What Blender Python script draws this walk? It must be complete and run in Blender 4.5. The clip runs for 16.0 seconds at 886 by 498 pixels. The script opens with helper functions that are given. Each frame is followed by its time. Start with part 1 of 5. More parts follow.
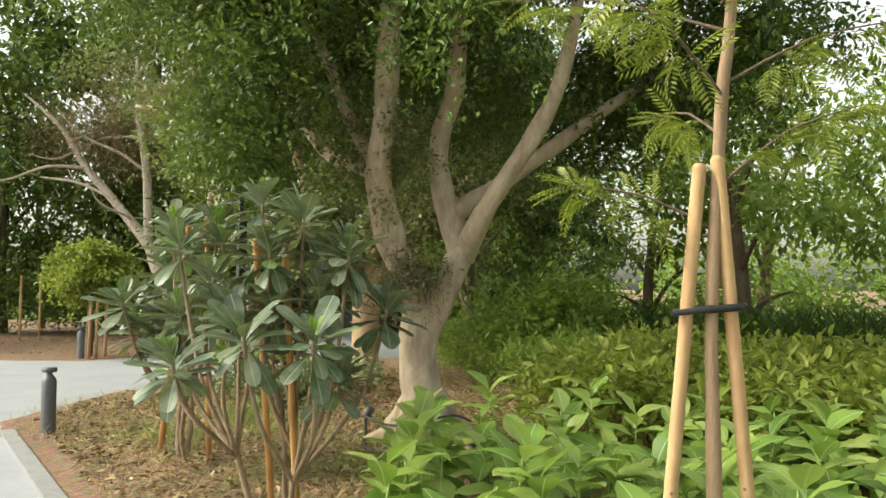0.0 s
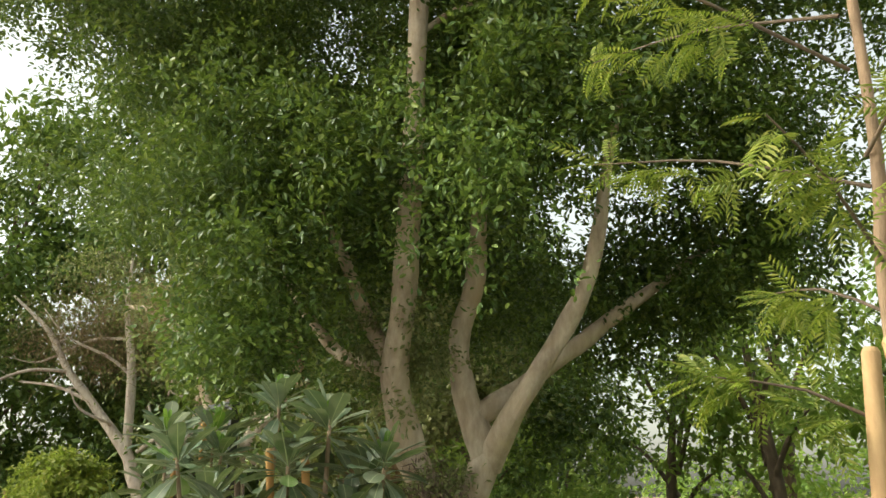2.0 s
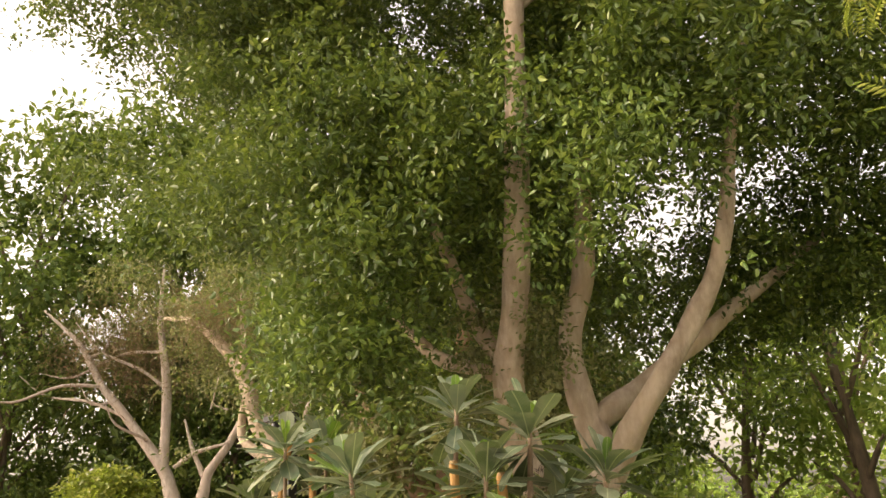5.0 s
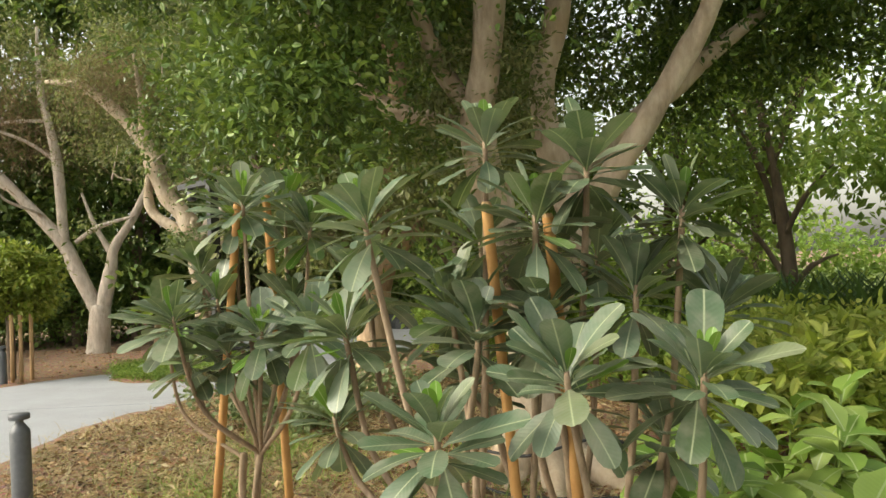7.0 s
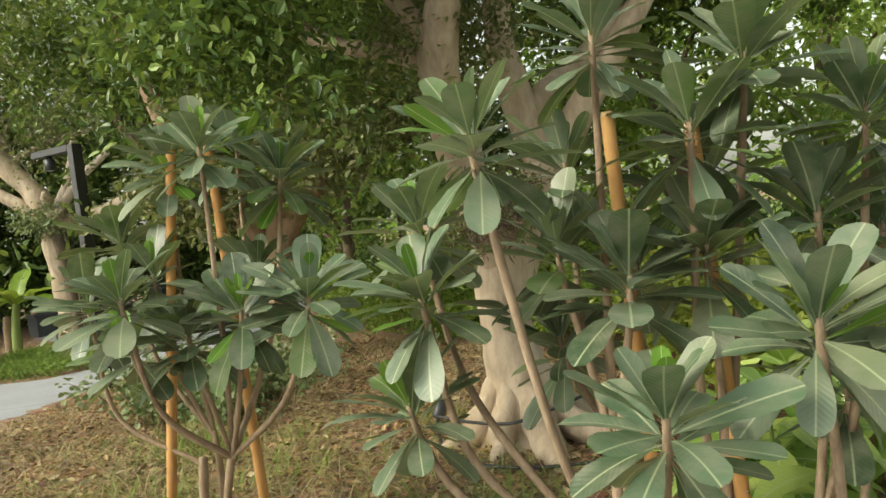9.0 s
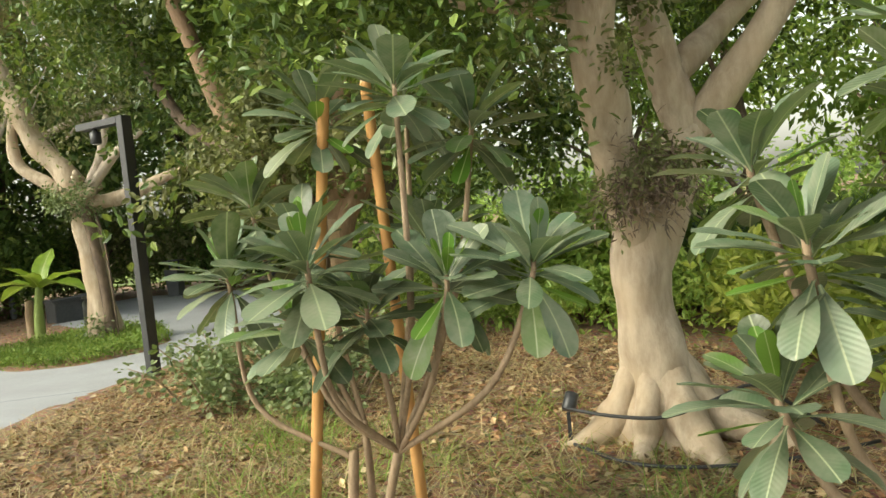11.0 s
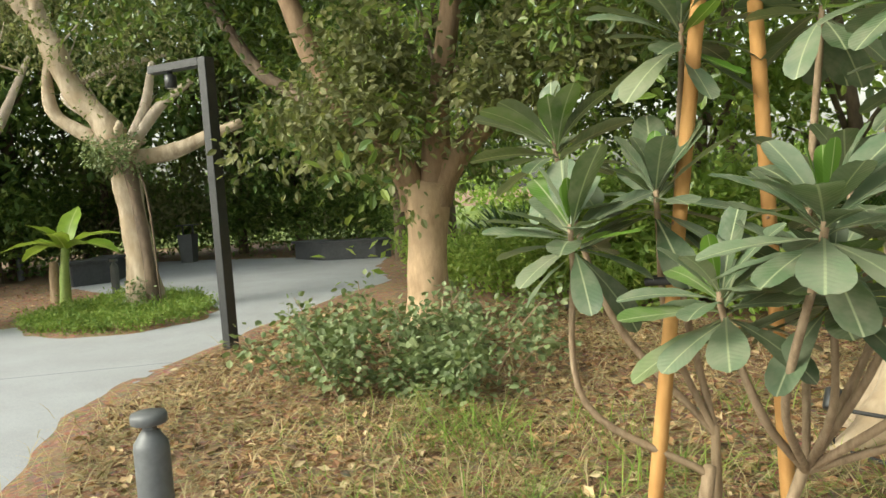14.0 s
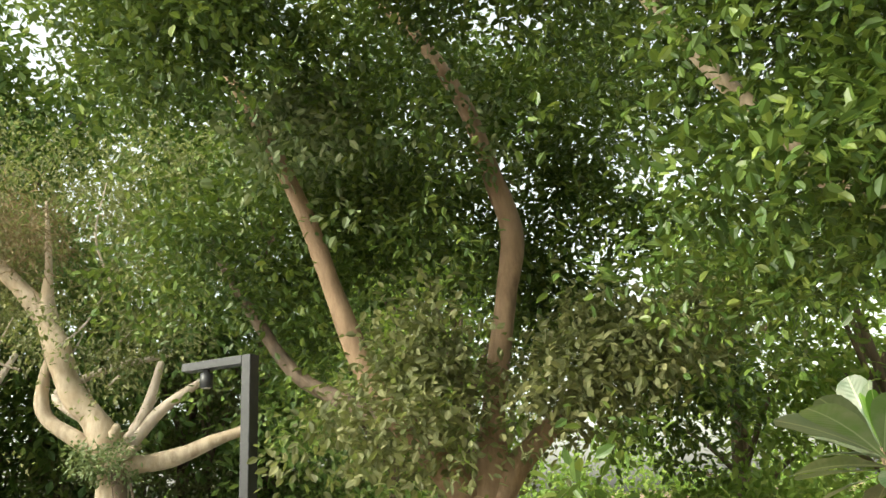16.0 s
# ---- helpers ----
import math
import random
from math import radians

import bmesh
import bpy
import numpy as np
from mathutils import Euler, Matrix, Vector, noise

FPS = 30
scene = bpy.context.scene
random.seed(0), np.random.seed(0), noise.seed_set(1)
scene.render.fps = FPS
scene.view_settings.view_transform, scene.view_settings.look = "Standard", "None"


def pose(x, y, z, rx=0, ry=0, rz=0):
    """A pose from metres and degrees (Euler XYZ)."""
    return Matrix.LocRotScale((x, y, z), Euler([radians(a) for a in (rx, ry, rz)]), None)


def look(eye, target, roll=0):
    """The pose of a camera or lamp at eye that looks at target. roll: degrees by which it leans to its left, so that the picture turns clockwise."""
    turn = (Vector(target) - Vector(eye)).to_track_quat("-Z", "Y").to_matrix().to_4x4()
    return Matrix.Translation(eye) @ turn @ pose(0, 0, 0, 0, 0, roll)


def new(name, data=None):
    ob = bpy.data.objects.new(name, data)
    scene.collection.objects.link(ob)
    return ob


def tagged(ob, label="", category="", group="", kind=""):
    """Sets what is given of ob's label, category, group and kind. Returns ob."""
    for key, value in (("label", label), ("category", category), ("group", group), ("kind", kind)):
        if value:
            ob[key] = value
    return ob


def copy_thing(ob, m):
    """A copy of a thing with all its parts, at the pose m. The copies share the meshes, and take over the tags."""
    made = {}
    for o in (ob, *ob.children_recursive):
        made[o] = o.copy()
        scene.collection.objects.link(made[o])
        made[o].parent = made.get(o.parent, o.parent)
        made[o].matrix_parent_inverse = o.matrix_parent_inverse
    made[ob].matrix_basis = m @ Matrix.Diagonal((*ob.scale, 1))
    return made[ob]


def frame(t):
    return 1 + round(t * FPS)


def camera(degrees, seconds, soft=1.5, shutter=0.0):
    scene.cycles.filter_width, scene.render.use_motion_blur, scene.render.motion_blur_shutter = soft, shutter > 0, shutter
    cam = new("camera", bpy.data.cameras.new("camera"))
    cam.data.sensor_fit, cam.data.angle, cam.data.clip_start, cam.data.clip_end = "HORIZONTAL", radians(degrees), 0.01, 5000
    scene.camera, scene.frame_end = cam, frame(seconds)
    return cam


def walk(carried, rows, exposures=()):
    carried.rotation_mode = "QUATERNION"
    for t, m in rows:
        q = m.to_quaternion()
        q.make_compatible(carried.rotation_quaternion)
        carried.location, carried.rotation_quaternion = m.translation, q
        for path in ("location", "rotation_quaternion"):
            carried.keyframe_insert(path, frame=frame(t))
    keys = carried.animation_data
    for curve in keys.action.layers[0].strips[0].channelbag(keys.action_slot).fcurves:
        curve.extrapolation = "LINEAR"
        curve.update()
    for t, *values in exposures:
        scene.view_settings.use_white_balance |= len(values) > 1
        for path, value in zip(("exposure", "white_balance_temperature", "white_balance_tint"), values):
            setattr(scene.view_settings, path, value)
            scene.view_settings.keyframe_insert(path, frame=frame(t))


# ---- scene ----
cam = camera(59.5, 16.0)
PATH = [
    (0, (2.554, 2.508, 1.564), (1.629, 4.278, 1.664), 0.1),
    (0.5, (2.432, 2.579, 1.576), (1.494, 4.339, 1.725), -0.2),
    (1, (2.284, 2.652, 1.588), (1.365, 4.41, 1.844), -0.9),
    (1.5, (2.138, 2.782, 1.597), (1.248, 4.519, 2.035), -0.8),
    (2, (1.983, 2.905, 1.62), (1.132, 4.61, 2.228), -0.5),
    (2.5, (1.781, 2.94, 1.626), (1.011, 4.614, 2.404), -0.5),
    (3, (1.656, 2.875, 1.584), (0.934, 4.531, 2.443), -0.6),
    (3.2, (1.586, 2.855, 1.568), (0.856, 4.498, 2.444), -1.4),
    (5.3, (0.864, 3.09, 1.681), (-0.056, 4.802, 2.153), -1.5),
    (5.5, (0.797, 3.164, 1.666), (-0.144, 4.899, 1.99), -1.2),
    (6, (0.6, 3.259, 1.645), (-0.24, 5.062, 1.853), -1.2),
    (6.5, (0.396, 3.318, 1.637), (-0.339, 5.174, 1.752), -1.7),
    (7, (0.187, 3.461, 1.625), (-0.503, 5.337, 1.678), -3.3),
    (7.5, (-0.039, 3.59, 1.604), (-0.717, 5.471, 1.591), -4.7),
    (8, (-0.286, 3.682, 1.614), (-0.812, 5.612, 1.584), -7.6),
    (8.5, (-0.505, 3.815, 1.602), (-0.896, 5.775, 1.547), -7.6),
    (9, (-0.749, 3.918, 1.613), (-1.082, 5.888, 1.541), -6.9),
    (9.5, (-1.048, 3.991, 1.604), (-1.37, 5.964, 1.544), -6.4),
    (10, (-1.292, 4.099, 1.573), (-1.646, 6.066, 1.506), -5.5),
    (10.2, (-1.367, 4.151, 1.574), (-1.733, 6.116, 1.506), -5.4),
    (12.3, (-2.436, 4.449, 1.538), (-2.655, 6.433, 1.416), -7.1),
    (12.5, (-2.549, 4.496, 1.558), (-2.768, 6.481, 1.434), -7.0),
    (13, (-2.745, 4.611, 1.564), (-2.945, 6.596, 1.418), -5.2),
    (13.5, (-2.972, 4.787, 1.566), (-3.201, 6.768, 1.416), -4.7),
    (14, (-3.283, 4.892, 1.563), (-3.546, 6.869, 1.412), -3.9),
    (14.5, (-3.587, 5.031, 1.567), (-3.84, 7.013, 1.481), -3.8),
    (15, (-3.853, 5.188, 1.602), (-4.002, 7.165, 1.864), -3.5),
    (15.5, (-4.15, 5.293, 1.621), (-4.26, 7.257, 1.984), -3.4),
    (16, (-4.409, 5.381, 1.646), (-4.495, 7.281, 2.265), -3.6),
]
walk(cam, [(t, look(e, a, r)) for t, e, a, r in PATH], [(0, 1.25, 7000, 2), (1, 1.15, 7000, 2), (2.5, 1.08, 7000, 0), (3.2, 1.1, 7000, 0), (5.3, 1.5, 8300, 22), (6, 1.62, 7750, 15), (6.7, 1.3, 7200, 8), (8, 1.1, 7000, 2), (9, 1.05, 7000, 2), (10, 1.33, 7150, 2), (12.5, 1.15, 6900, 0), (14.3, 1.27, 6900, 0), (16, 1.55, 7000, 0)])

# ---- light ----
world = bpy.data.worlds.new("sky")
scene.world = world
world.use_nodes = True
wn = world.node_tree
sky = wn.nodes.new("ShaderNodeTexSky")
sky.sky_type, sky.sun_disc = "NISHITA", False
sky.sun_elevation, sky.sun_rotation = radians(38), radians(238)
sky.dust_density, sky.air_density = 4.0, 1.4
wn.nodes["Background"].inputs["Strength"].default_value = 0.15
pale = wn.nodes.new("ShaderNodeHueSaturation")
pale.inputs["Saturation"].default_value = 0.3
wn.links.new(sky.outputs[0], pale.inputs["Color"])
wn.links.new(pale.outputs[0], wn.nodes["Background"].inputs[0])
sun = new("sun", bpy.data.lights.new("sun", "SUN"))
sun.data.energy, sun.data.angle, sun.data.color = 0.9, radians(20), (1.0, 0.93, 0.82)
sun.matrix_world = look((-8.5, -5.3, 7.8), (0, 0, 0))


# ---- materials ----
def mat_base(name, rough=0.6, metal=0.0):
    m = bpy.data.materials.new(name)
    m.use_nodes = True
    b = m.node_tree.nodes["Principled BSDF"]
    b.inputs["Roughness"].default_value, b.inputs["Metallic"].default_value = rough, metal
    return m, m.node_tree.nodes, m.node_tree.links, b


def ramp(n, l, fac, stops):
    r = n.new("ShaderNodeValToRGB")
    el = r.color_ramp.elements
    while len(el) < len(stops):
        el.new(0.5)
    for e, (p, c) in zip(el, stops):
        e.position, e.color = p, (*c, 1)
    l.new(fac, r.inputs[0])
    return r.outputs[0]


def noise_node(n, l, scale, detail=4, coords=None, rough=0.55):
    t = n.new("ShaderNodeTexNoise")
    t.inputs["Scale"].default_value, t.inputs["Detail"].default_value, t.inputs["Roughness"].default_value = scale, detail, rough
    if coords is not None:
        l.new(coords, t.inputs["Vector"])
    return t.outputs["Fac"]


def bump(n, l, height, b, strength=0.4, distance=0.02):
    u = n.new("ShaderNodeBump")
    u.inputs["Strength"].default_value, u.inputs["Distance"].default_value = strength, distance
    l.new(height, u.inputs["Height"])
    l.new(u.outputs[0], b.inputs["Normal"])


def mixcol(n, l, fac, a, b, kind="MIX"):
    m = n.new("ShaderNodeMix")
    m.data_type, m.blend_type = "RGBA", kind
    for sock, v in ((m.inputs[0], fac), (m.inputs[6], a), (m.inputs[7], b)):
        if isinstance(v, (int, float)):
            sock.default_value = v
        elif isinstance(v, tuple):
            sock.default_value = (*v, 1)
        else:
            l.new(v, sock)
    return m.outputs[2]


def world_coords(n):
    return n.new("ShaderNodeNewGeometry").outputs["Position"]


def leaf_mat(name, stops, trans=0.35, rough=0.5, veins=None, dust=None):
    """Leaf with a tone of its own per leaf, light through it, and a pale midrib where veins is given."""
    m, n, l, b = mat_base(name, rough)
    geo, info = n.new("ShaderNodeNewGeometry"), n.new("ShaderNodeObjectInfo")
    add = n.new("ShaderNodeMath")
    add.operation = "ADD"
    l.new(geo.outputs["Random Per Island"], add.inputs[0])
    l.new(info.outputs["Random"], add.inputs[1])
    fr = n.new("ShaderNodeMath")
    fr.operation = "FRACT"
    l.new(add.outputs[0], fr.inputs[0])
    col = ramp(n, l, fr.outputs[0], stops)
    big = noise_node(n, l, 0.9, 2, geo.outputs["Position"])
    col = mixcol(n, l, 0.55, col, ramp(n, l, big, [(0.3, (0.55, 0.6, 0.5)), (0.7, (1.0, 1.0, 1.0))]), "MULTIPLY")
    mid = noise_node(n, l, 3.4, 2, geo.outputs["Position"])
    col = mixcol(n, l, 0.75, col, ramp(n, l, mid, [(0.36, (0.6, 0.66, 0.6)), (0.64, (1.2, 1.16, 1.05))]), "MULTIPLY")
    if dust:
        patch = noise_node(n, l, 14, 3, geo.outputs["Position"])
        col = mixcol(n, l, ramp(n, l, patch, [(0.4, (0, 0, 0)), (0.75, (0.6, 0.6, 0.6))]), col, dust)
    if veins:
        uv = n.new("ShaderNodeUVMap")
        sep = n.new("ShaderNodeSeparateXYZ")
        l.new(uv.outputs[0], sep.inputs[0])
        d = n.new("ShaderNodeMath")
        d.operation = "SUBTRACT"
        l.new(sep.outputs[0], d.inputs[0])
        d.inputs[1].default_value = 0.5
        ab = n.new("ShaderNodeMath")
        ab.operation = "ABSOLUTE"
        l.new(d.outputs[0], ab.inputs[0])
        col = mixcol(n, l, ramp(n, l, ab.outputs[0], [(0.015, (1, 1, 1)), (0.035, (0, 0, 0))]), col, veins)
        sk = n.new("ShaderNodeMath")
        sk.operation = "MULTIPLY_ADD"
        l.new(ab.outputs[0], sk.inputs[0])
        sk.inputs[1].default_value = -0.35
        l.new(sep.outputs[1], sk.inputs[2])
        wv = n.new("ShaderNodeMath")
        wv.operation = "SINE"
        sc = n.new("ShaderNodeMath")
        sc.operation = "MULTIPLY"
        l.new(sk.outputs[0], sc.inputs[0])
        sc.inputs[1].default_value = 95
        l.new(sc.outputs[0], wv.inputs[0])
        bump(n, l, wv.outputs[0], b, 0.1, 0.003)
    l.new(col, b.inputs["Base Color"])
    tr = n.new("ShaderNodeBsdfTranslucent")
    l.new(mixcol(n, l, 0.5, col, (0.25, 0.32, 0.04)), tr.inputs[0])
    mx = n.new("ShaderNodeMixShader")
    mx.inputs[0].default_value = trans
    l.new(b.outputs[0], mx.inputs[1])
    l.new(tr.outputs[0], mx.inputs[2])
    l.new(mx.outputs[0], n["Material Output"].inputs[0])
    return m


def bark_mat(name, dark, light, patch, scale=9, strength=0.5):
    m, n, l, b = mat_base(name, 0.85)
    pos = world_coords(n)
    mp = n.new("ShaderNodeMapping")
    mp.inputs["Scale"].default_value = (1, 1, 0.35)
    l.new(pos, mp.inputs[0])
    f = noise_node(n, l, scale, 6, mp.outputs[0], 0.65)
    big = noise_node(n, l, 2.2, 3, pos)
    col = ramp(n, l, f, [(0.3, dark), (0.62, light)])
    col = mixcol(n, l, ramp(n, l, big, [(0.42, (0, 0, 0)), (0.68, (0.75, 0.75, 0.75))]), col, patch)
    l.new(col, b.inputs["Base Color"])
    fine = noise_node(n, l, scale * 7, 4, mp.outputs[0], 0.7)
    add = n.new("ShaderNodeMath")
    add.operation = "MULTIPLY_ADD"
    l.new(fine, add.inputs[0])
    add.inputs[1].default_value = 0.35
    l.new(f, add.inputs[2])
    bump(n, l, add.outputs[0], b, strength, 0.03)
    return m


def plain_mat(name, a, c, scale=20, rough=0.6, metal=0.0, strength=0.15):
    m, n, l, b = mat_base(name, rough, metal)
    tc = n.new("ShaderNodeTexCoord").outputs["Object"]
    f = noise_node(n, l, scale, 5, tc, 0.6)
    f2 = noise_node(n, l, scale * 0.12, 3, tc)
    col = mixcol(n, l, 0.5, ramp(n, l, f, [(0.3, a), (0.7, c)]), ramp(n, l, f2, [(0.3, a), (0.7, c)]))
    l.new(col, b.inputs["Base Color"])
    bump(n, l, f, b, strength, 0.01)
    return m


def soil_mat():
    m, n, l, b = mat_base("mulch_soil", 0.95)
    pos = world_coords(n)
    fine = noise_node(n, l, 34, 6, pos, 0.7)
    mid = noise_node(n, l, 5, 5, pos, 0.6)
    big = noise_node(n, l, 0.7, 3, pos)
    chips = n.new("ShaderNodeTexVoronoi")
    chips.inputs["Scale"].default_value = 26
    l.new(pos, chips.inputs["Vector"])
    col = ramp(n, l, fine, [(0.28, (0.075, 0.04, 0.025)), (0.5, (0.25, 0.145, 0.085)), (0.72, (0.48, 0.32, 0.2))])
    col = mixcol(n, l, 0.45, col, mixcol(n, l, 1.0, (0.42, 0.27, 0.17), chips.outputs["Color"], "MULTIPLY"))
    col = mixcol(n, l, ramp(n, l, mid, [(0.45, (0, 0, 0)), (0.7, (0.6, 0.6, 0.6))]), col, (0.34, 0.215, 0.13))
    col = mixcol(n, l, ramp(n, l, big, [(0.45, (0, 0, 0)), (0.7, (0.4, 0.4, 0.4))]), col, (0.24, 0.165, 0.09))
    l.new(col, b.inputs["Base Color"])
    bump(n, l, fine, b, 0.9, 0.03)
    return m


def paving_mat():
    m, n, l, b = mat_base("grey_paving", 0.8)
    pos = world_coords(n)
    fine = noise_node(n, l, 120, 3, pos, 0.7)
    mid = noise_node(n, l, 1.3, 5, pos, 0.6)
    col = ramp(n, l, fine, [(0.3, (0.26, 0.275, 0.295)), (0.7, (0.4, 0.415, 0.435))])
    col = mixcol(n, l, 0.6, col, ramp(n, l, mid, [(0.3, (0.78, 0.76, 0.73)), (0.65, (1, 1, 1))]), "MULTIPLY")
    l.new(col, b.inputs["Base Color"])
    bump(n, l, fine, b, 0.25, 0.004)
    return m


SOIL, PAVING = soil_mat(), paving_mat()
KERB = plain_mat("kerb_concrete", (0.2, 0.2, 0.2), (0.31, 0.31, 0.3), 40, 0.85)
LAWN = leaf_mat("lawn_grass", [(0.0, (0.12, 0.22, 0.035)), (0.5, (0.21, 0.33, 0.06)), (1.0, (0.33, 0.41, 0.1))], 0.3, 0.6)
DRYGRASS = leaf_mat("straw_grass", [(0.0, (0.36, 0.25, 0.13)), (0.4, (0.5, 0.38, 0.22)), (0.8, (0.62, 0.5, 0.32)), (1.0, (0.3, 0.3, 0.1))], 0.25, 0.7)
LITTER = leaf_mat("dead_leaves", [(0.0, (0.06, 0.03, 0.018)), (0.35, (0.22, 0.105, 0.058)), (0.65, (0.42, 0.23, 0.125)), (0.85, (0.56, 0.39, 0.23)), (1.0, (0.66, 0.53, 0.36))], 0.1, 0.8)
FICUS = leaf_mat("small_tree_leaves", [(0.0, (0.05, 0.105, 0.02)), (0.5, (0.1, 0.17, 0.038)), (0.8, (0.165, 0.245, 0.052)), (1.0, (0.27, 0.34, 0.08))], 0.24, 0.38)
DUSTY = leaf_mat("dusty_leaves", [(0.0, (0.14, 0.145, 0.07)), (0.5, (0.24, 0.255, 0.13)), (1.0, (0.4, 0.395, 0.21))], 0.42, 0.6)
BACKLEAF = leaf_mat("background_leaves", [(0.0, (0.07, 0.14, 0.03)), (0.6, (0.15, 0.25, 0.06)), (1.0, (0.32, 0.42, 0.11))], 0.3, 0.5)
PALELEAF = leaf_mat("pale_feathery_leaves", [(0.0, (0.18, 0.31, 0.06)), (0.6, (0.32, 0.46, 0.11)), (1.0, (0.5, 0.58, 0.17))], 0.55, 0.5)
NEEM = leaf_mat("yellow_green_leaflets", [(0.0, (0.2, 0.29, 0.04)), (0.6, (0.34, 0.4, 0.07)), (1.0, (0.5, 0.5, 0.13))], 0.45, 0.45)
SPOON = leaf_mat("dusty_spoon_leaf", [(0.0, (0.075, 0.115, 0.062)), (0.45, (0.115, 0.178, 0.112)), (0.8, (0.185, 0.242, 0.172)), (0.92, (0.205, 0.235, 0.15)), (1.0, (0.13, 0.25, 0.05))], 0.16, 0.38, (0.34, 0.38, 0.23), (0.28, 0.28, 0.205))
YOUNG = leaf_mat("young_spoon_leaf", [(0.0, (0.11, 0.25, 0.035)), (1.0, (0.21, 0.38, 0.065))], 0.3, 0.4, (0.38, 0.46, 0.2))
BROAD = leaf_mat("broad_bed_leaf", [(0.0, (0.17, 0.31, 0.06)), (0.5, (0.32, 0.47, 0.11)), (1.0, (0.5, 0.6, 0.19))], 0.4, 0.42, (0.46, 0.55, 0.27))
COVER = leaf_mat("yellow_groundcover", [(0.0, (0.2, 0.27, 0.04)), (0.5, (0.38, 0.45, 0.075)), (1.0, (0.55, 0.56, 0.15))], 0.45, 0.5)
STRAP = leaf_mat("dark_strap_leaf", [(0.0, (0.03, 0.075, 0.03)), (0.6, (0.055, 0.125, 0.045)), (1.0, (0.1, 0.18, 0.06))], 0.25, 0.4)
BANANA = leaf_mat("banana_leaf", [(0.0, (0.2, 0.34, 0.04)), (1.0, (0.34, 0.46, 0.07))], 0.45, 0.4, (0.4, 0.5, 0.15))
IVY = leaf_mat("grey_green_shrub_leaf", [(0.0, (0.13, 0.19, 0.08)), (0.5, (0.22, 0.28, 0.14)), (1.0, (0.34, 0.39, 0.22))], 0.25, 0.5)
TWIGS = leaf_mat("brown_dead_twigs", [(0.0, (0.18, 0.12, 0.07)), (1.0, (0.38, 0.27, 0.17))], 0.1, 0.9)
BARK = bark_mat("pale_fig_bark", (0.27, 0.205, 0.14), (0.52, 0.43, 0.32), (0.4, 0.3, 0.19))
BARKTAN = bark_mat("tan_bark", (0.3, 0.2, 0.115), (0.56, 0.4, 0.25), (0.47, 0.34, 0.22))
BARKBROWN = bark_mat("shaded_brown_limb_bark", (0.17, 0.11, 0.065), (0.37, 0.25, 0.155), (0.28, 0.19, 0.12))
BARKGREY = bark_mat("bleached_bark", (0.3, 0.25, 0.2), (0.6, 0.52, 0.43), (0.45, 0.37, 0.29))
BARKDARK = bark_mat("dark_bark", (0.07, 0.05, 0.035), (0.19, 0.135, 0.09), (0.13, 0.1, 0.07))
STEM = bark_mat("shrub_stem_bark", (0.17, 0.115, 0.07), (0.36, 0.265, 0.175), (0.25, 0.18, 0.11), 30, 0.35)
GREENSTEM = plain_mat("green_stalk", (0.16, 0.24, 0.06), (0.27, 0.34, 0.1), 30, 0.6)
STAKE = bark_mat("orange_stake_wood", (0.42, 0.21, 0.065), (0.58, 0.33, 0.12), (0.36, 0.18, 0.06), 14, 0.15)
STAKEPALE = bark_mat("pale_stake_wood", (0.38, 0.23, 0.11), (0.56, 0.37, 0.19), (0.42, 0.25, 0.13), 14, 0.2)
RUBBER = plain_mat("black_rubber", (0.02, 0.02, 0.022), (0.04, 0.04, 0.04), 40, 0.6)
METAL = plain_mat("grey_painted_metal", (0.095, 0.1, 0.105), (0.15, 0.155, 0.16), 30, 0.5, 0.2, 0.05)
BLACKMETAL = plain_mat("black_painted_metal", (0.03, 0.032, 0.034), (0.055, 0.057, 0.058), 30, 0.42, 0.3, 0.05)
DARKSTONE = plain_mat("dark_grey_concrete", (0.035, 0.038, 0.042), (0.075, 0.078, 0.083), 16, 0.7)
LENS = plain_mat("lamp_glass", (0.5, 0.5, 0.48), (0.6, 0.6, 0.58), 10, 0.15)

# ---- mesh helpers ----
rng = np.random.default_rng(7)


def to_mesh(name, verts, faces, uv=None, smooth=True):
    """verts (n, 3); faces: arrays of equal width, or a list of them."""
    verts = np.asarray(verts, float)
    faces = [np.asarray(f, int) for f in (faces if isinstance(faces, list) else [faces])]
    me = bpy.data.meshes.new(name)
    loops = np.concatenate([f.ravel() for f in faces])
    sizes = np.concatenate([np.full(len(f), f.shape[1]) for f in faces])
    me.vertices.add(len(verts))
    me.vertices.foreach_set("co", verts.ravel())
    me.loops.add(len(loops))
    me.loops.foreach_set("vertex_index", loops.astype(np.int32))
    me.polygons.add(len(sizes))
    me.polygons.foreach_set("loop_start", (np.cumsum(sizes) - sizes).astype(np.int32))
    me.polygons.foreach_set("use_smooth", np.full(len(sizes), smooth))
    me.update(calc_edges=True)
    if uv is not None:
        me.uv_layers.new(name="UVMap").data.foreach_set("uv", np.asarray(uv)[loops].ravel())
    me.validate()
    return me


def thing(name, label, category, at=(0, 0, 0), group="", kind=""):
    ob = new(name)
    ob.location = at
    return tagged(ob, label, category, group, kind)


def part(name, me, material, parent=None, label="", kind=""):
    """Links a mesh, or a bmesh, as one object under a thing or a part; coordinates are the parent's."""
    if isinstance(me, bmesh.types.BMesh):
        bm, me = me, bpy.data.meshes.new(name)
        bm.to_mesh(me)
        bm.free()
    if material and not me.materials:
        me.materials.append(material)
    ob = new(name, me)
    ob.parent = parent
    return tagged(ob, label, kind=kind)


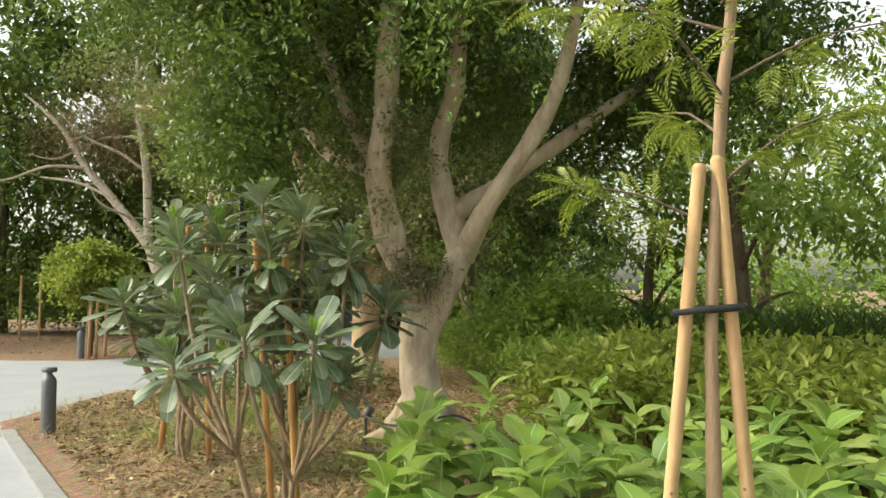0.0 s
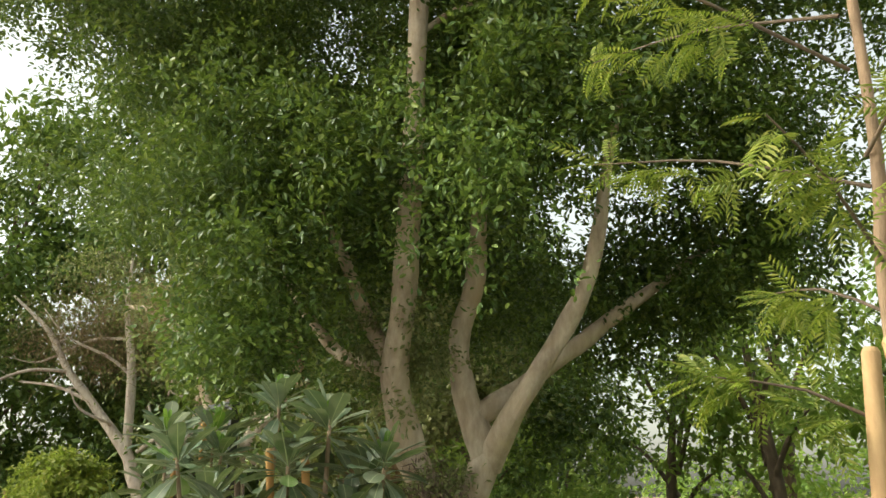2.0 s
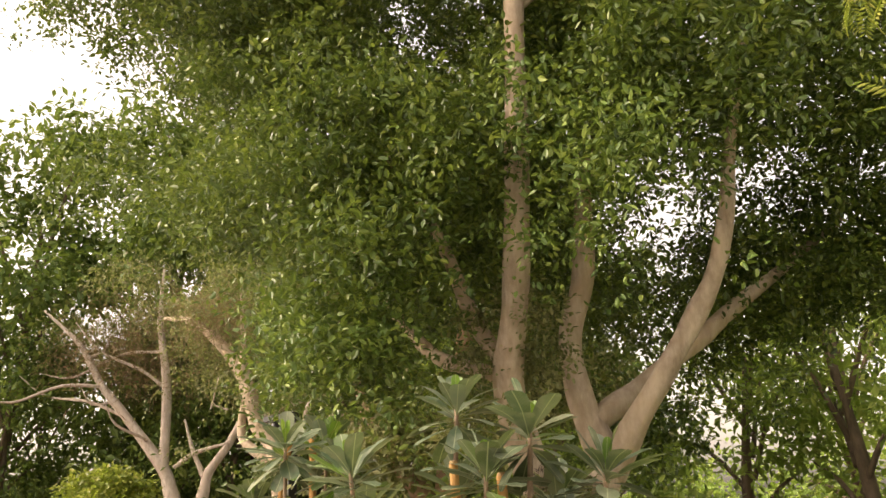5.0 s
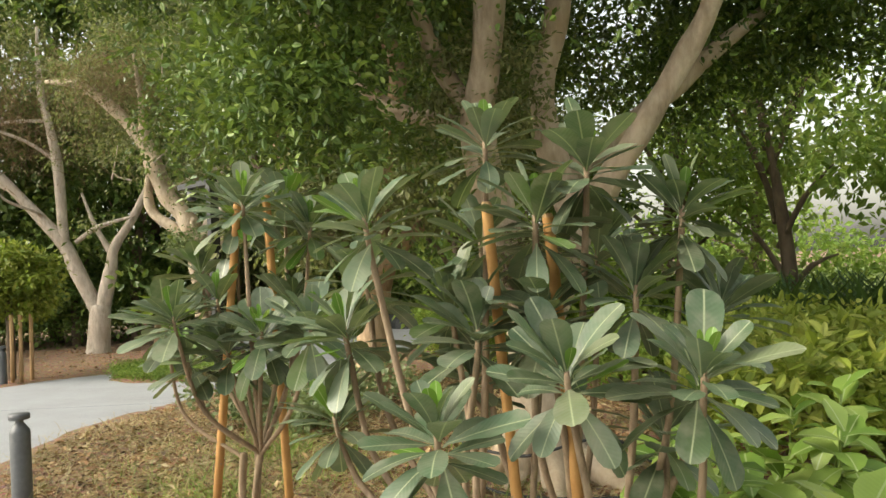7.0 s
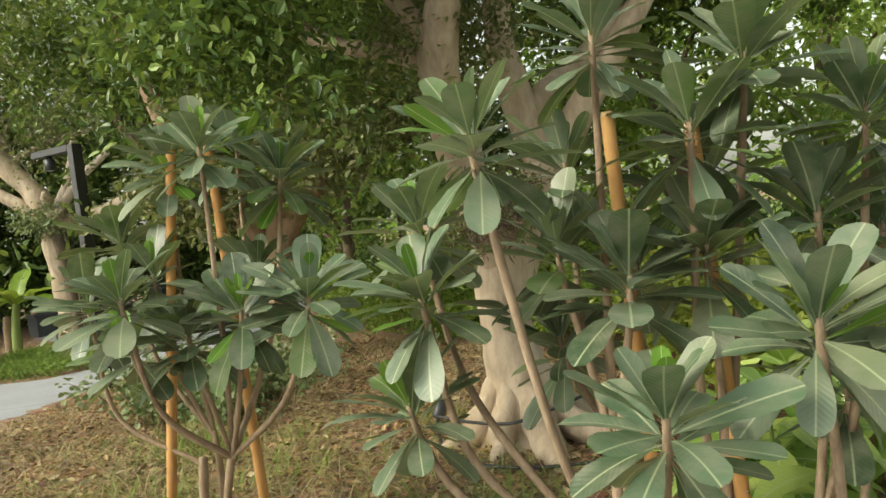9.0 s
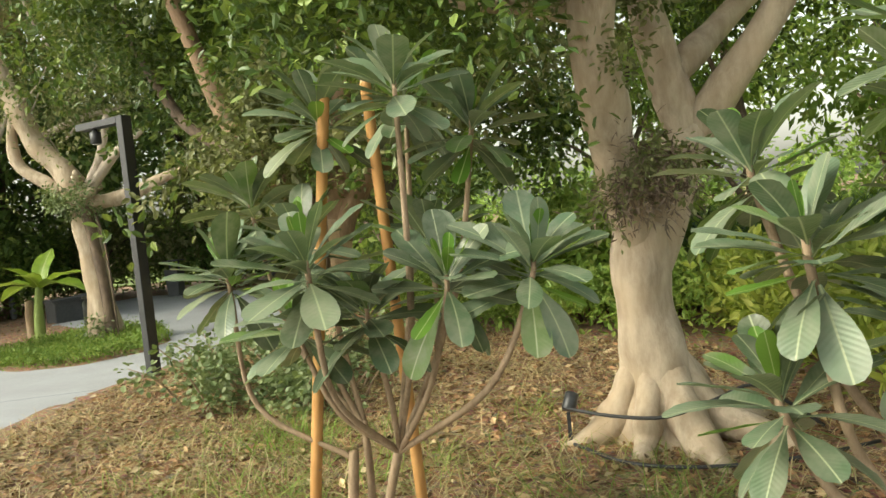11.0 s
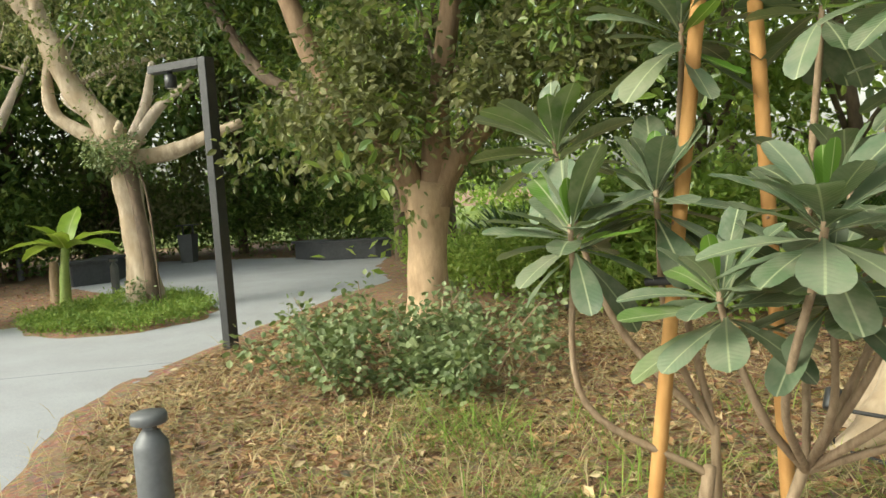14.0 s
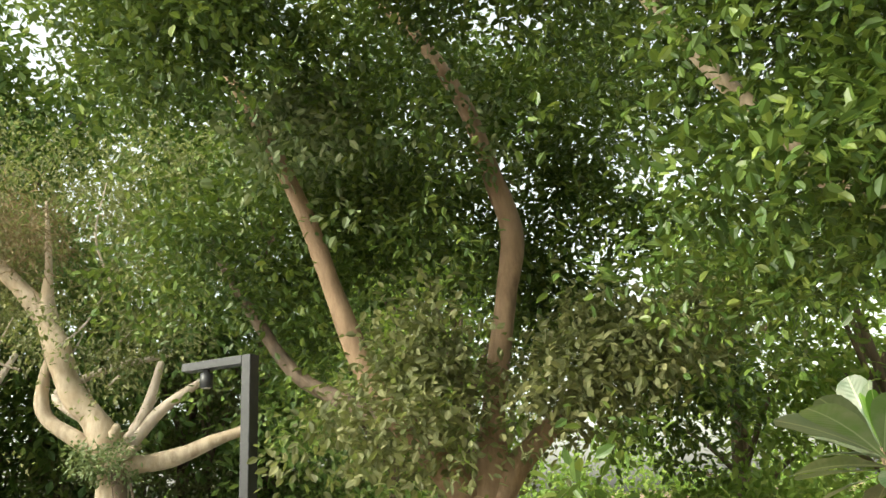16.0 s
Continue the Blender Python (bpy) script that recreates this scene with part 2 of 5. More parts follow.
def box_bm(x0, y0, z0, x1, y1, z1, bevel=0.0):
    bm = bmesh.new()
    bmesh.ops.create_cube(bm, size=1)
    for v in bm.verts:
        v.co = Vector(((x0 + x1) / 2 + v.co.x * (x1 - x0), (y0 + y1) / 2 + v.co.y * (y1 - y0), (z0 + z1) / 2 + v.co.z * (z1 - z0)))
    if bevel:
        bmesh.ops.bevel(bm, geom=bm.edges[:], offset=bevel, segments=2, affect="EDGES")
    return bm


def lathe(profile, sides=24):
    """A turned body from (radius, height) pairs."""
    a = np.linspace(0, 2 * math.pi, sides, endpoint=False)
    v = np.array([(r * math.cos(t), r * math.sin(t), z) for r, z in profile for t in a])
    f = [(i * sides + j, i * sides + (j + 1) % sides, (i + 1) * sides + (j + 1) % sides, (i + 1) * sides + j) for i in range(len(profile) - 1) for j in range(sides)]
    return v, np.array(f)


def curve(points, step):
    """Catmull-Rom through the points."""
    p = np.asarray(points, float)
    q = np.vstack([2 * p[0] - p[1], p, 2 * p[-1] - p[-2]])
    out, knots = [], []
    for i in range(1, len(q) - 2):
        k = max(2, int(np.linalg.norm(q[i + 1] - q[i]) / step) + 1)
        for j in range(k):
            t = j / k
            out.append(0.5 * (2 * q[i] + (q[i + 1] - q[i - 1]) * t + (2 * q[i - 1] - 5 * q[i] + 4 * q[i + 1] - q[i + 2]) * t * t + (3 * q[i] - q[i - 1] - 3 * q[i + 1] + q[i + 2]) * t ** 3))
            knots.append(i - 1 + t)
    return np.vstack([out, p[-1]]), np.array(knots + [len(p) - 1.0])


def tube(points, radii, sides=10, step=0.12, wobble=0.05, r=rng):
    """Verts and quads of a round, slightly uneven limb along the points, closed by a tip."""
    c, k = curve(points, step)
    rad = np.interp(k, np.arange(len(radii)), radii)
    tan = np.gradient(c, axis=0)
    tan /= np.linalg.norm(tan, axis=1)[:, None] + 1e-9
    side = np.cross(tan, (0.31, 0.17, 0.93) if abs(tan[0][2]) < 0.9 else (0.94, 0.3, 0.1))
    side /= np.linalg.norm(side, axis=1)[:, None] + 1e-9
    up = np.cross(tan, side)
    a = np.linspace(0, 2 * math.pi, sides, endpoint=False)
    ph = r.uniform(0, 6.28, 3)
    lump = 1 + wobble * (np.sin(2 * a[None] + ph[0] + k[:, None] * 2.1) + 0.7 * np.sin(3 * a[None] + ph[1] - k[:, None] * 3.7)) + wobble * 0.8 * np.sin(k * 5.3 + ph[2])[:, None]
    v = c[:, None] + rad[:, None, None] * lump[..., None] * (np.cos(a)[None, :, None] * side[:, None] + np.sin(a)[None, :, None] * up[:, None])
    n = len(c)
    i, j = np.meshgrid(np.arange(n - 1), np.arange(sides), indexing="ij")
    f = np.stack([i * sides + j, i * sides + (j + 1) % sides, (i + 1) * sides + (j + 1) % sides, (i + 1) * sides + j], -1).reshape(-1, 4)
    v = np.vstack([v.reshape(-1, 3), c[-1] + tan[-1] * rad[-1] * 0.5])
    tip = np.array([((n - 1) * sides + j, (n - 1) * sides + (j + 1) % sides, n * sides) for j in range(sides)])
    return v, [f, tip]


def limb(name, points, radii, material, parent, sides=10, step=0.12, wobble=0.05, label=""):
    v, f = tube(points, radii, sides, step, wobble)
    return part(name, to_mesh(name, v, f), material, parent, label)


def frames_of(d, hint):
    """Rotation matrices whose y axis is d and whose z axis is near hint."""
    y = d / (np.linalg.norm(d, axis=1)[:, None] + 1e-9)
    x = np.cross(y, hint)
    x /= np.linalg.norm(x, axis=1)[:, None] + 1e-9
    return np.stack([x, y, np.cross(x, y)], -1)


def scatter(tmpl, pos, rot, size):
    """Copies of a leaf template: verts, faces, uv."""
    tv, tf, tu = tmpl
    v = pos[:, None] + size[:, None, None] * np.einsum("nij,kj->nki", rot, tv)
    f = (np.arange(len(pos)) * len(tv))[:, None, None] + tf[None]
    return v.reshape(-1, 3), f.reshape(-1, tf.shape[1]), np.tile(tu, (len(pos), 1))


def small_leaf(w=0.42):
    v = np.array([(0, 0, 0), (w * 0.5, 0.32, 0.05), (w * 0.42, 0.72, 0.02), (0, 1, -0.1), (-w * 0.42, 0.72, 0.02), (-w * 0.5, 0.32, 0.05)])
    return v, np.array([(0, 1, 2, 3), (0, 3, 4, 5)]), np.array([(0.5, 0), (1, 0.3), (1, 0.7), (0.5, 1), (0, 0.7), (0, 0.3)])


def diamond_leaf(w=0.5):
    v = np.array([(0, 0, 0), (w * 0.5, 0.5, 0.04), (0, 1, -0.08), (-w * 0.5, 0.5, 0.04)])
    return v, np.array([(0, 1, 2, 3)]), np.array([(0.5, 0), (1, 0.5), (0.5, 1), (0, 0.5)])


def large_leaf(width, stations, bend, fold=0.18, ruffle=0.0):
    """A leaf of unit length with a midrib: (v, half width) stations, bent down towards its tip."""
    v, uv, f = [], [], []
    for i, (t, w) in enumerate(stations):
        z = -bend * t * t
        for s in (-1, -0.5, 0, 0.5, 1):
            v.append((s * w * width, t * (1 - bend * bend * 0.3 * t), z + abs(s) * w * width * fold + ruffle * abs(s) * math.sin(i * 2.4 + s)))
            uv.append((0.5 + s * 0.5 * max(w, 0.12), t))
    for i in range(len(stations) - 1):
        for j in range(4):
            f.append((i * 5 + j, i * 5 + j + 1, (i + 1) * 5 + j + 1, (i + 1) * 5 + j))
    return np.array(v), np.array(f), np.array(uv)


SPOON_ST = [(0, 0.1), (0.1, 0.14), (0.24, 0.38), (0.42, 0.72), (0.6, 0.93), (0.74, 1.0), (0.86, 0.95), (0.94, 0.74), (0.985, 0.42), (1.0, 0.12)]
BROAD_ST = [(0, 0.1), (0.1, 0.3), (0.28, 0.75), (0.48, 1.0), (0.68, 0.92), (0.85, 0.6), (0.95, 0.28), (1.0, 0.03)]


def gaps(p, k=1.0, seed=0.0):
    """A smooth wavy field between -1 and 1 that leaves holes in foliage."""
    x, y, z = p.T * k
    return (np.sin(1.9 * x + 1.3 * y + seed) + np.sin(2.3 * y - 1.1 * z + 2 * seed) + np.sin(2.1 * z + 1.7 * x - seed) + 0.6 * np.sin(4.1 * x - 3.7 * y + 4.3 * z)) / 3.6


def clumps(blobs, n, r, hole=-0.25, k=1.0, seed=0.0):
    """Centres of leaf clumps inside ellipsoids (x, y, z, rx, ry, rz), thicker towards their skins."""
    b = np.array(blobs, float)
    vol = b[:, 3] * b[:, 4] * b[:, 5]
    pick = r.choice(len(b), n * 2, p=vol / vol.sum())
    d = r.normal(size=(n * 2, 3))
    d /= np.linalg.norm(d, axis=1)[:, None]
    p = b[pick, :3] + d * (r.random(n * 2) ** 0.42)[:, None] * b[pick, 3:]
    return p[gaps(p, k, seed) > hole][:n]


def leaves_round(centres, per, clump_r, size, tmpl, r, droop=0.5, spread=0.7):
    n = len(centres) * per
    c = np.repeat(centres, per, axis=0)
    off = r.normal(size=(n, 3)) * clump_r * (1, 1, 0.75)
    d = off / (clump_r + 1e-6) * 0.6 + r.normal(size=(n, 3)) * spread + (0, 0, -droop)
    hint = r.normal(size=(n, 3)) * 0.5 + (0, 0, 1)
    return scatter(tmpl, c + off, frames_of(d, hint), size * r.uniform(0.65, 1.25, n))


def crown(name, blobs, n, per, clump_r, size, tmpl, material, parent, r, label="", droop=0.5, hole=-0.25, k=1.0, seed=0.0, spray=0.3, pockets=()):
    """Foliage in flat drooping sprays; pockets are ellipsoids that stay open."""
    c = clumps(blobs, max(4, n // 9), r, hole, k, seed)
    c = np.repeat(c, 9, axis=0)
    off = r.normal(size=c.shape) * (spray, spray, spray * 0.42)
    off[:, 2] -= 0.35 * (off[:, 0] ** 2 + off[:, 1] ** 2) / spray
    c = c + off
    for x, y, z, a, b, h in pockets:
        c = c[(((c - (x, y, z)) / (a, b, h)) ** 2).sum(1) > 1]
    v, f, u = leaves_round(c, per, clump_r, size, tmpl, r, droop)
    return part(name, to_mesh(name, v, f, u, False), material, parent, label)


# ---- ground and paving ----
PAVED = [(9, 0.25), (2.5, 3.63), (-2.67, 6.32), (-5.5, 7.8), (-6.15, 8.25), (-6.5, 9.2), (-6.95, 10.4), (-7.1, 11.9), (-6.85, 13.4), (-6.65, 15.7), (-6.3, 17.5), (-6.0, 18.6),
         (-7.0, 21.8), (-7.1, 24.2), (-10.3, 25.4), (-13.8, 26.6), (-15.5, 26.8), (-15.4, 24.0), (-14.5, 21.5), (-13.2, 19.9), (-11.2, 18.3), (-9.3, 17.4), (-8.35, 15.9),
         (-8.15, 15.0), (-8.6, 14.2), (-9.4, 14.1), (-10.2, 14.4), (-10.9, 15.2), (-11.5, 14.7), (-12.0, 13.6), (-13.5, 13.0), (-22, 9.6), (-22, 4.6), (-13, 6.2), (-9.0, 4.9), (-6.2, 3.6), (9, -3.3)]


def inside(px, py, poly):
    hit = np.zeros(px.shape, bool)
    for (x0, y0), (x1, y1) in zip(poly, poly[1:] + poly[:1]):
        if y0 != y1:
            hit ^= ((y0 > py) != (y1 > py)) & (px < (x1 - x0) * (py - y0) / (y1 - y0) + x0)
    return hit


def soil_height(x, y):
    return 0.025 + 0.02 * np.sin(1.3 * x + 0.7 * y) * np.sin(0.9 * y - 0.4 * x) + 0.012 * np.sin(4.3 * x - 2.1 * y) * np.sin(3.7 * y + 1.9 * x)


def build_ground():
    fine = np.arange(-14, 6.01, 0.11)
    gx = np.concatenate([[-600, -200, -90, -50, -35, -26, -21, -18, -16, -15], fine, [6.6, 7.5, 9, 12, 16, 24, 40, 80, 200, 600]])
    fy = np.arange(3, 20.01, 0.11)
    gy = np.concatenate([[-600, -200, -80, -40, -20, -12, -8, -5, -3, -1, 1, 2], fy, [20.5, 21.5, 23, 25, 28, 33, 40, 60, 110, 250, 600]])
    X, Y = np.meshgrid(gx, gy)
    Z = soil_height(X, Y)
    near = (X > -14) & (X < 6) & (Y > 3) & (Y < 20)
    Z += np.where(near, rng.normal(size=X.shape) * 0.006, 0)
    dist = np.full(X.shape, 1e9)
    for (x0, y0), (x1, y1) in zip(PAVED, PAVED[1:] + PAVED[:1]):
        k = np.clip(((X - x0) * (x1 - x0) + (Y - y0) * (y1 - y0)) / ((x1 - x0) ** 2 + (y1 - y0) ** 2), 0, 1)
        dist = np.minimum(dist, np.hypot(X - x0 - k * (x1 - x0), Y - y0 - k * (y1 - y0)))
    # soil spills a little over the edge of the paving
    spill = np.where(inside(X, Y, PAVED), dist, -dist) - 0.04 * np.sin(2.7 * X + 1.9 * Y) - 0.02 * np.sin(7.1 * X - 5.3 * Y)
    spill = spill + np.where((X > -5.3) & (Y < 8), 0.12, 0.0)
    Z = np.minimum(Z, np.maximum(0.03 - 0.25 * spill, -0.06))
    i, j = np.meshgrid(np.arange(len(gy) - 1), np.arange(len(gx) - 1), indexing="ij")
    a = i * len(gx) + j
    f = np.stack([a, a + 1, a + len(gx) + 1, a + len(gx)], -1).reshape(-1, 4)
    ob = part("ground", to_mesh("ground", np.stack([X, Y, Z], -1).reshape(-1, 3), f), SOIL)
    tagged(ob, "brown mulched soil with litter under the trees", "ground", kind="structure")
    bm = bmesh.new()
    top = [bm.verts.new((x, y, 0.004)) for x, y in PAVED]
    bmesh.ops.recalc_face_normals(bm, faces=[bm.faces.new(top)])
    low = [bm.verts.new((x, y, -0.1)) for x, y in PAVED]
    for q in range(len(PAVED)):
        bm.faces.new((top[q], top[q - 1], low[q - 1], low[q]))
    bmesh.ops.triangulate(bm, faces=[fc for fc in bm.faces if len(fc.verts) > 4])
    tagged(part("pavement", bm, PAVING), "light grey fine concrete path and plaza", "pavement", kind="structure")
    v, f, n = [], [], 0
    for (x0, y0), (x1, y1) in zip(PAVED[:3], PAVED[1:4]):
        d = Vector((x1 - x0, y1 - y0)).normalized()
        o = Vector((-d.y, d.x)) * -0.07
        for x, y in ((x0, y0), (x1, y1)):
            v += [(x - o.x, y - o.y, -0.05), (x - o.x, y - o.y, 0.035), (x + o.x, y + o.y, 0.035), (x + o.x, y + o.y, -0.05)]
        f += [(n, n + 4, n + 5, n + 1), (n + 1, n + 5, n + 6, n + 2), (n + 2, n + 6, n + 7, n + 3)]
        n += 8
    tagged(part("kerb", to_mesh("kerb", v, np.array(f), None, False), KERB), "thin flush concrete edging along the planting beds", "kerb", kind="structure")


build_ground()
jd = Vector((0.958, 0.288, 0.0))
jn = Vector((-0.288, 0.958, 0.0)) * 0.007
ja, jb = Vector((-10.9, 11.11, 0.0055)), Vector((-7.12, 12.245, 0.0055))
bm = bmesh.new()
bm.faces.new([bm.verts.new(q) for q in (ja - jn, jb - jn, jb + jn, ja + jn)])
tagged(part("paving_joint", bm, RUBBER), "dark sealed joint across the grey path", "joint", kind="structure")


# ---- trees ----
def fig_tree():
    """The big multi-stemmed tree in the bed."""
    t = thing("fig_tree", "large pale-barked multi-stemmed fig tree with flared roots", "tree", (-1.17, 9.36, 0))
    t.scale = (0.96, 0.96, 0.97)
    o = np.array((1.25, -9.5, 0.0))

    def p(*pts):
        return [tuple(np.array(q) + o) for q in pts]
    limb("trunk", p((-1.3, 9.5, -0.1), (-1.3, 9.5, 0.2), (-1.33, 9.48, 0.55), (-1.37, 9.45, 0.95), (-1.34, 9.46, 1.4)), (0.4, 0.31, 0.225, 0.195, 0.18), BARK, t, 22, 0.06, 0.05)
    for ang, ln, r0 in ((195, 0.75, 0.13), (245, 0.6, 0.1), (290, 0.85, 0.14), (330, 1.1, 0.12), (20, 0.9, 0.12), (80, 0.8, 0.12), (140, 0.7, 0.12)):
        c, s = math.cos(radians(ang)), math.sin(radians(ang))
        limb("root", p((-1.3 + 0.1 * c, 9.5 + 0.1 * s, 0.66), (-1.3 + 0.2 * c, 9.5 + 0.2 * s, 0.4), (-1.3 + 0.32 * c, 9.5 + 0.32 * s, 0.2), (-1.3 + 0.6 * ln * c, 9.5 + 0.6 * ln * s, 0.07), (-1.3 + ln * c, 9.5 + ln * s, -0.04)), (r0 * 0.4, r0 * 0.8, r0 * 0.95, r0 * 0.75, r0 * 0.35), BARK, t, 12, 0.06, 0.07)
    limb("limb", p((-1.36, 9.45, 1.2), (-1.46, 9.29, 1.8), (-1.52, 9.13, 2.13), (-1.56, 8.97, 2.68), (-1.42, 8.85, 3.3), (-1.3, 8.75, 4.1), (-1.24, 8.75, 5.35), (-1.18, 8.75, 6.6), (-1.1, 8.75, 7.8)), (0.14, 0.15, 0.15, 0.135, 0.12, 0.11, 0.1, 0.1, 0.08), BARK, t, 14, 0.1)
    limb("limb", p((-1.3, 9.48, 1.15), (-1.06, 9.6, 1.74), (-0.93, 9.67, 2.1)), (0.15, 0.15, 0.14), BARK, t, 14, 0.1)
    limb("limb", p((-0.95, 9.66, 1.95), (-1.06, 9.6, 2.32), (-1.16, 9.56, 2.72), (-1.17, 9.55, 3.15), (-1.03, 9.62, 3.7), (-0.95, 9.65, 4.6), (-0.8, 9.8, 5.8)), (0.15, 0.13, 0.115, 0.105, 0.1, 0.08, 0.05), BARK, t, 12, 0.1)
    limb("limb", p((-0.95, 9.66, 1.95), (-0.66, 9.5, 2.32), (-0.36, 9.48, 2.72), (-0.1, 9.55, 3.12), (0.14, 9.5, 3.5), (0.3, 9.45, 3.95), (0.42, 9.5, 4.6), (0.7, 9.6, 5.8)), (0.14, 0.11, 0.097, 0.09, 0.08, 0.07, 0.055, 0.03), BARK, t, 12, 0.1)
    limb("limb", p((-1.03, 9.62, 2.38), (-0.8, 9.85, 2.58), (-0.55, 10.05, 2.8), (-0.2, 10.3, 3.1), (0.12, 10.6, 3.42), (0.6, 11.0, 3.85), (1.2, 11.5, 4.4)), (0.11, 0.1, 0.09, 0.085, 0.075, 0.06, 0.03), BARK, t, 10, 0.1)
    limb("limb", p((-1.55, 9.02, 2.75), (-1.83, 8.91, 3.25), (-2.01, 8.6, 3.97), (-2.4, 8.3, 4.8)), (0.08, 0.07, 0.055, 0.03), BARK, t)
    limb("limb", p((-1.55, 9.05, 2.7), (-1.9, 9.2, 2.85), (-2.34, 9.35, 3.0), (-2.63, 9.41, 3.2), (-2.96, 9.39, 3.6), (-3.4, 9.4, 4.3), (-3.7, 9.6, 5.2)), (0.07, 0.07, 0.07, 0.065, 0.06, 0.045, 0.03), BARK, t)
    limb("branch", p((-1.2, 8.78, 6.1), (-0.8, 9.1, 6.5), (0.1, 9.5, 6.7), (0.8, 9.6, 6.9)), (0.035, 0.03, 0.022, 0.01), BARK, t, 8)
    r = np.random.default_rng(11)
    far = np.array((1.17, -9.36, 0.0))
    blobs = [tuple(np.array(b[:3]) + far) + b[3:] for b in (
        (-2.4, 7.6, 3.1, 0.65, 0.5, 0.34), (-2.3, 7.9, 3.7, 0.85, 0.75, 0.7), (-2.0, 8.2, 4.5, 1.5, 1.1, 1.1), (-3.5, 8.0, 5.2, 1.5, 1.2, 1.1), (-1.2, 8.5, 5.6, 1.6, 1.3, 1.2), (-1.0, 9.5, 6.7, 2.3, 2.0, 1.4),
        (0.6, 10.4, 5.4, 1.8, 1.6, 1.2), (1.5, 11.2, 4.2, 1.5, 1.4, 0.9), (0.0, 11.2, 4.0, 1.7, 1.2, 0.9), (0.2, 8.9, 5.2, 1.2, 1.0, 0.8), (-2.4, 10.2, 5.2, 1.7, 1.5, 1.4), (-1.9, 9.5, 3.6, 0.7, 0.7, 0.7), (-2.1, 8.7, 3.15, 0.65, 0.5, 0.5), (-2.4, 8.2, 3.0, 0.85, 0.45, 0.4), (-2.9, 8.4, 3.3, 0.7, 0.6, 0.7),
        (-2.5, 10.4, 3.4, 0.9, 0.6, 0.6), (-1.6, 10.9, 4.0, 1.0, 0.8, 0.8), (-2.8, 9.0, 8.0, 2.6, 2.2, 1.3), (0.8, 9.8, 7.5, 2.0, 2.0, 1.2), (-4.6, 8.6, 6.8, 1.6, 1.6, 1.2), (2.6, 9.6, 7.3, 1.8, 1.6, 1.2), (2.2, 11.0, 6.2, 1.4, 1.4, 1.0), (-5.0, 10.5, 8.6, 2.2, 2.0, 1.4), (-5.6, 8.5, 8.2, 1.8, 1.8, 1.2))]
    tm = small_leaf(0.48)
    clear = [tuple(np.array(b[:3]) + far) + b[3:] for b in ((-0.75, 7.7, 5.8, 0.5, 1.1, 1.5), (-0.95, 8.2, 3.45, 0.6, 1.4, 1.0), (0.15, 8.5, 3.2, 0.7, 1.0, 0.95), (-1.2, 8.6, 2.6, 0.5, 1.0, 0.8))]
    crown("crown", blobs, 10200, 26, 0.095, 0.076, tm, FICUS, t, r, "dense small dark green leaves", 0.12, -0.22, 1.0, 1.0, 0.27, clear)
    crown("inner_foliage", [tuple(np.array((-1.38, 9.1, 1.85)) + o) + (0.22, 0.14, 0.36), tuple(np.array((-1.5, 8.95, 3.0)) + o) + (0.45, 0.3, 0.6), tuple(np.array((-1.12, 9.3, 1.8)) + o) + (0.16, 0.12, 0.24)], 280, 13, 0.06, 0.055, tm, DUSTY, t, r, "dusty brown-green shoots sprouting from the fork", 0.3, -2, 1.0, 0.0, 0.08)
    crown("dead_twig_mass", [tuple(np.array((-1.3, 9.12, 1.75)) + o) + (0.24, 0.14, 0.28)], 90, 12, 0.07, 0.09, diamond_leaf(0.14), BARKDARK, t, r, "dark dead shoots in the fork", 0.2, -2, 1.0, 0.0, 0.1)
    crown("hanging_sprays", [tuple(np.array((-2.2, 7.6, 3.1)) + far) + (0.5, 0.4, 0.32), tuple(np.array((-0.7, 8.0, 4.35)) + far) + (1.1, 0.4, 0.75)], 300, 16, 0.1, 0.072, tm, BACKLEAF, t, r, "lighter green outer sprays", 0.15, 0.0, 1.4, 2.0, 0.22)


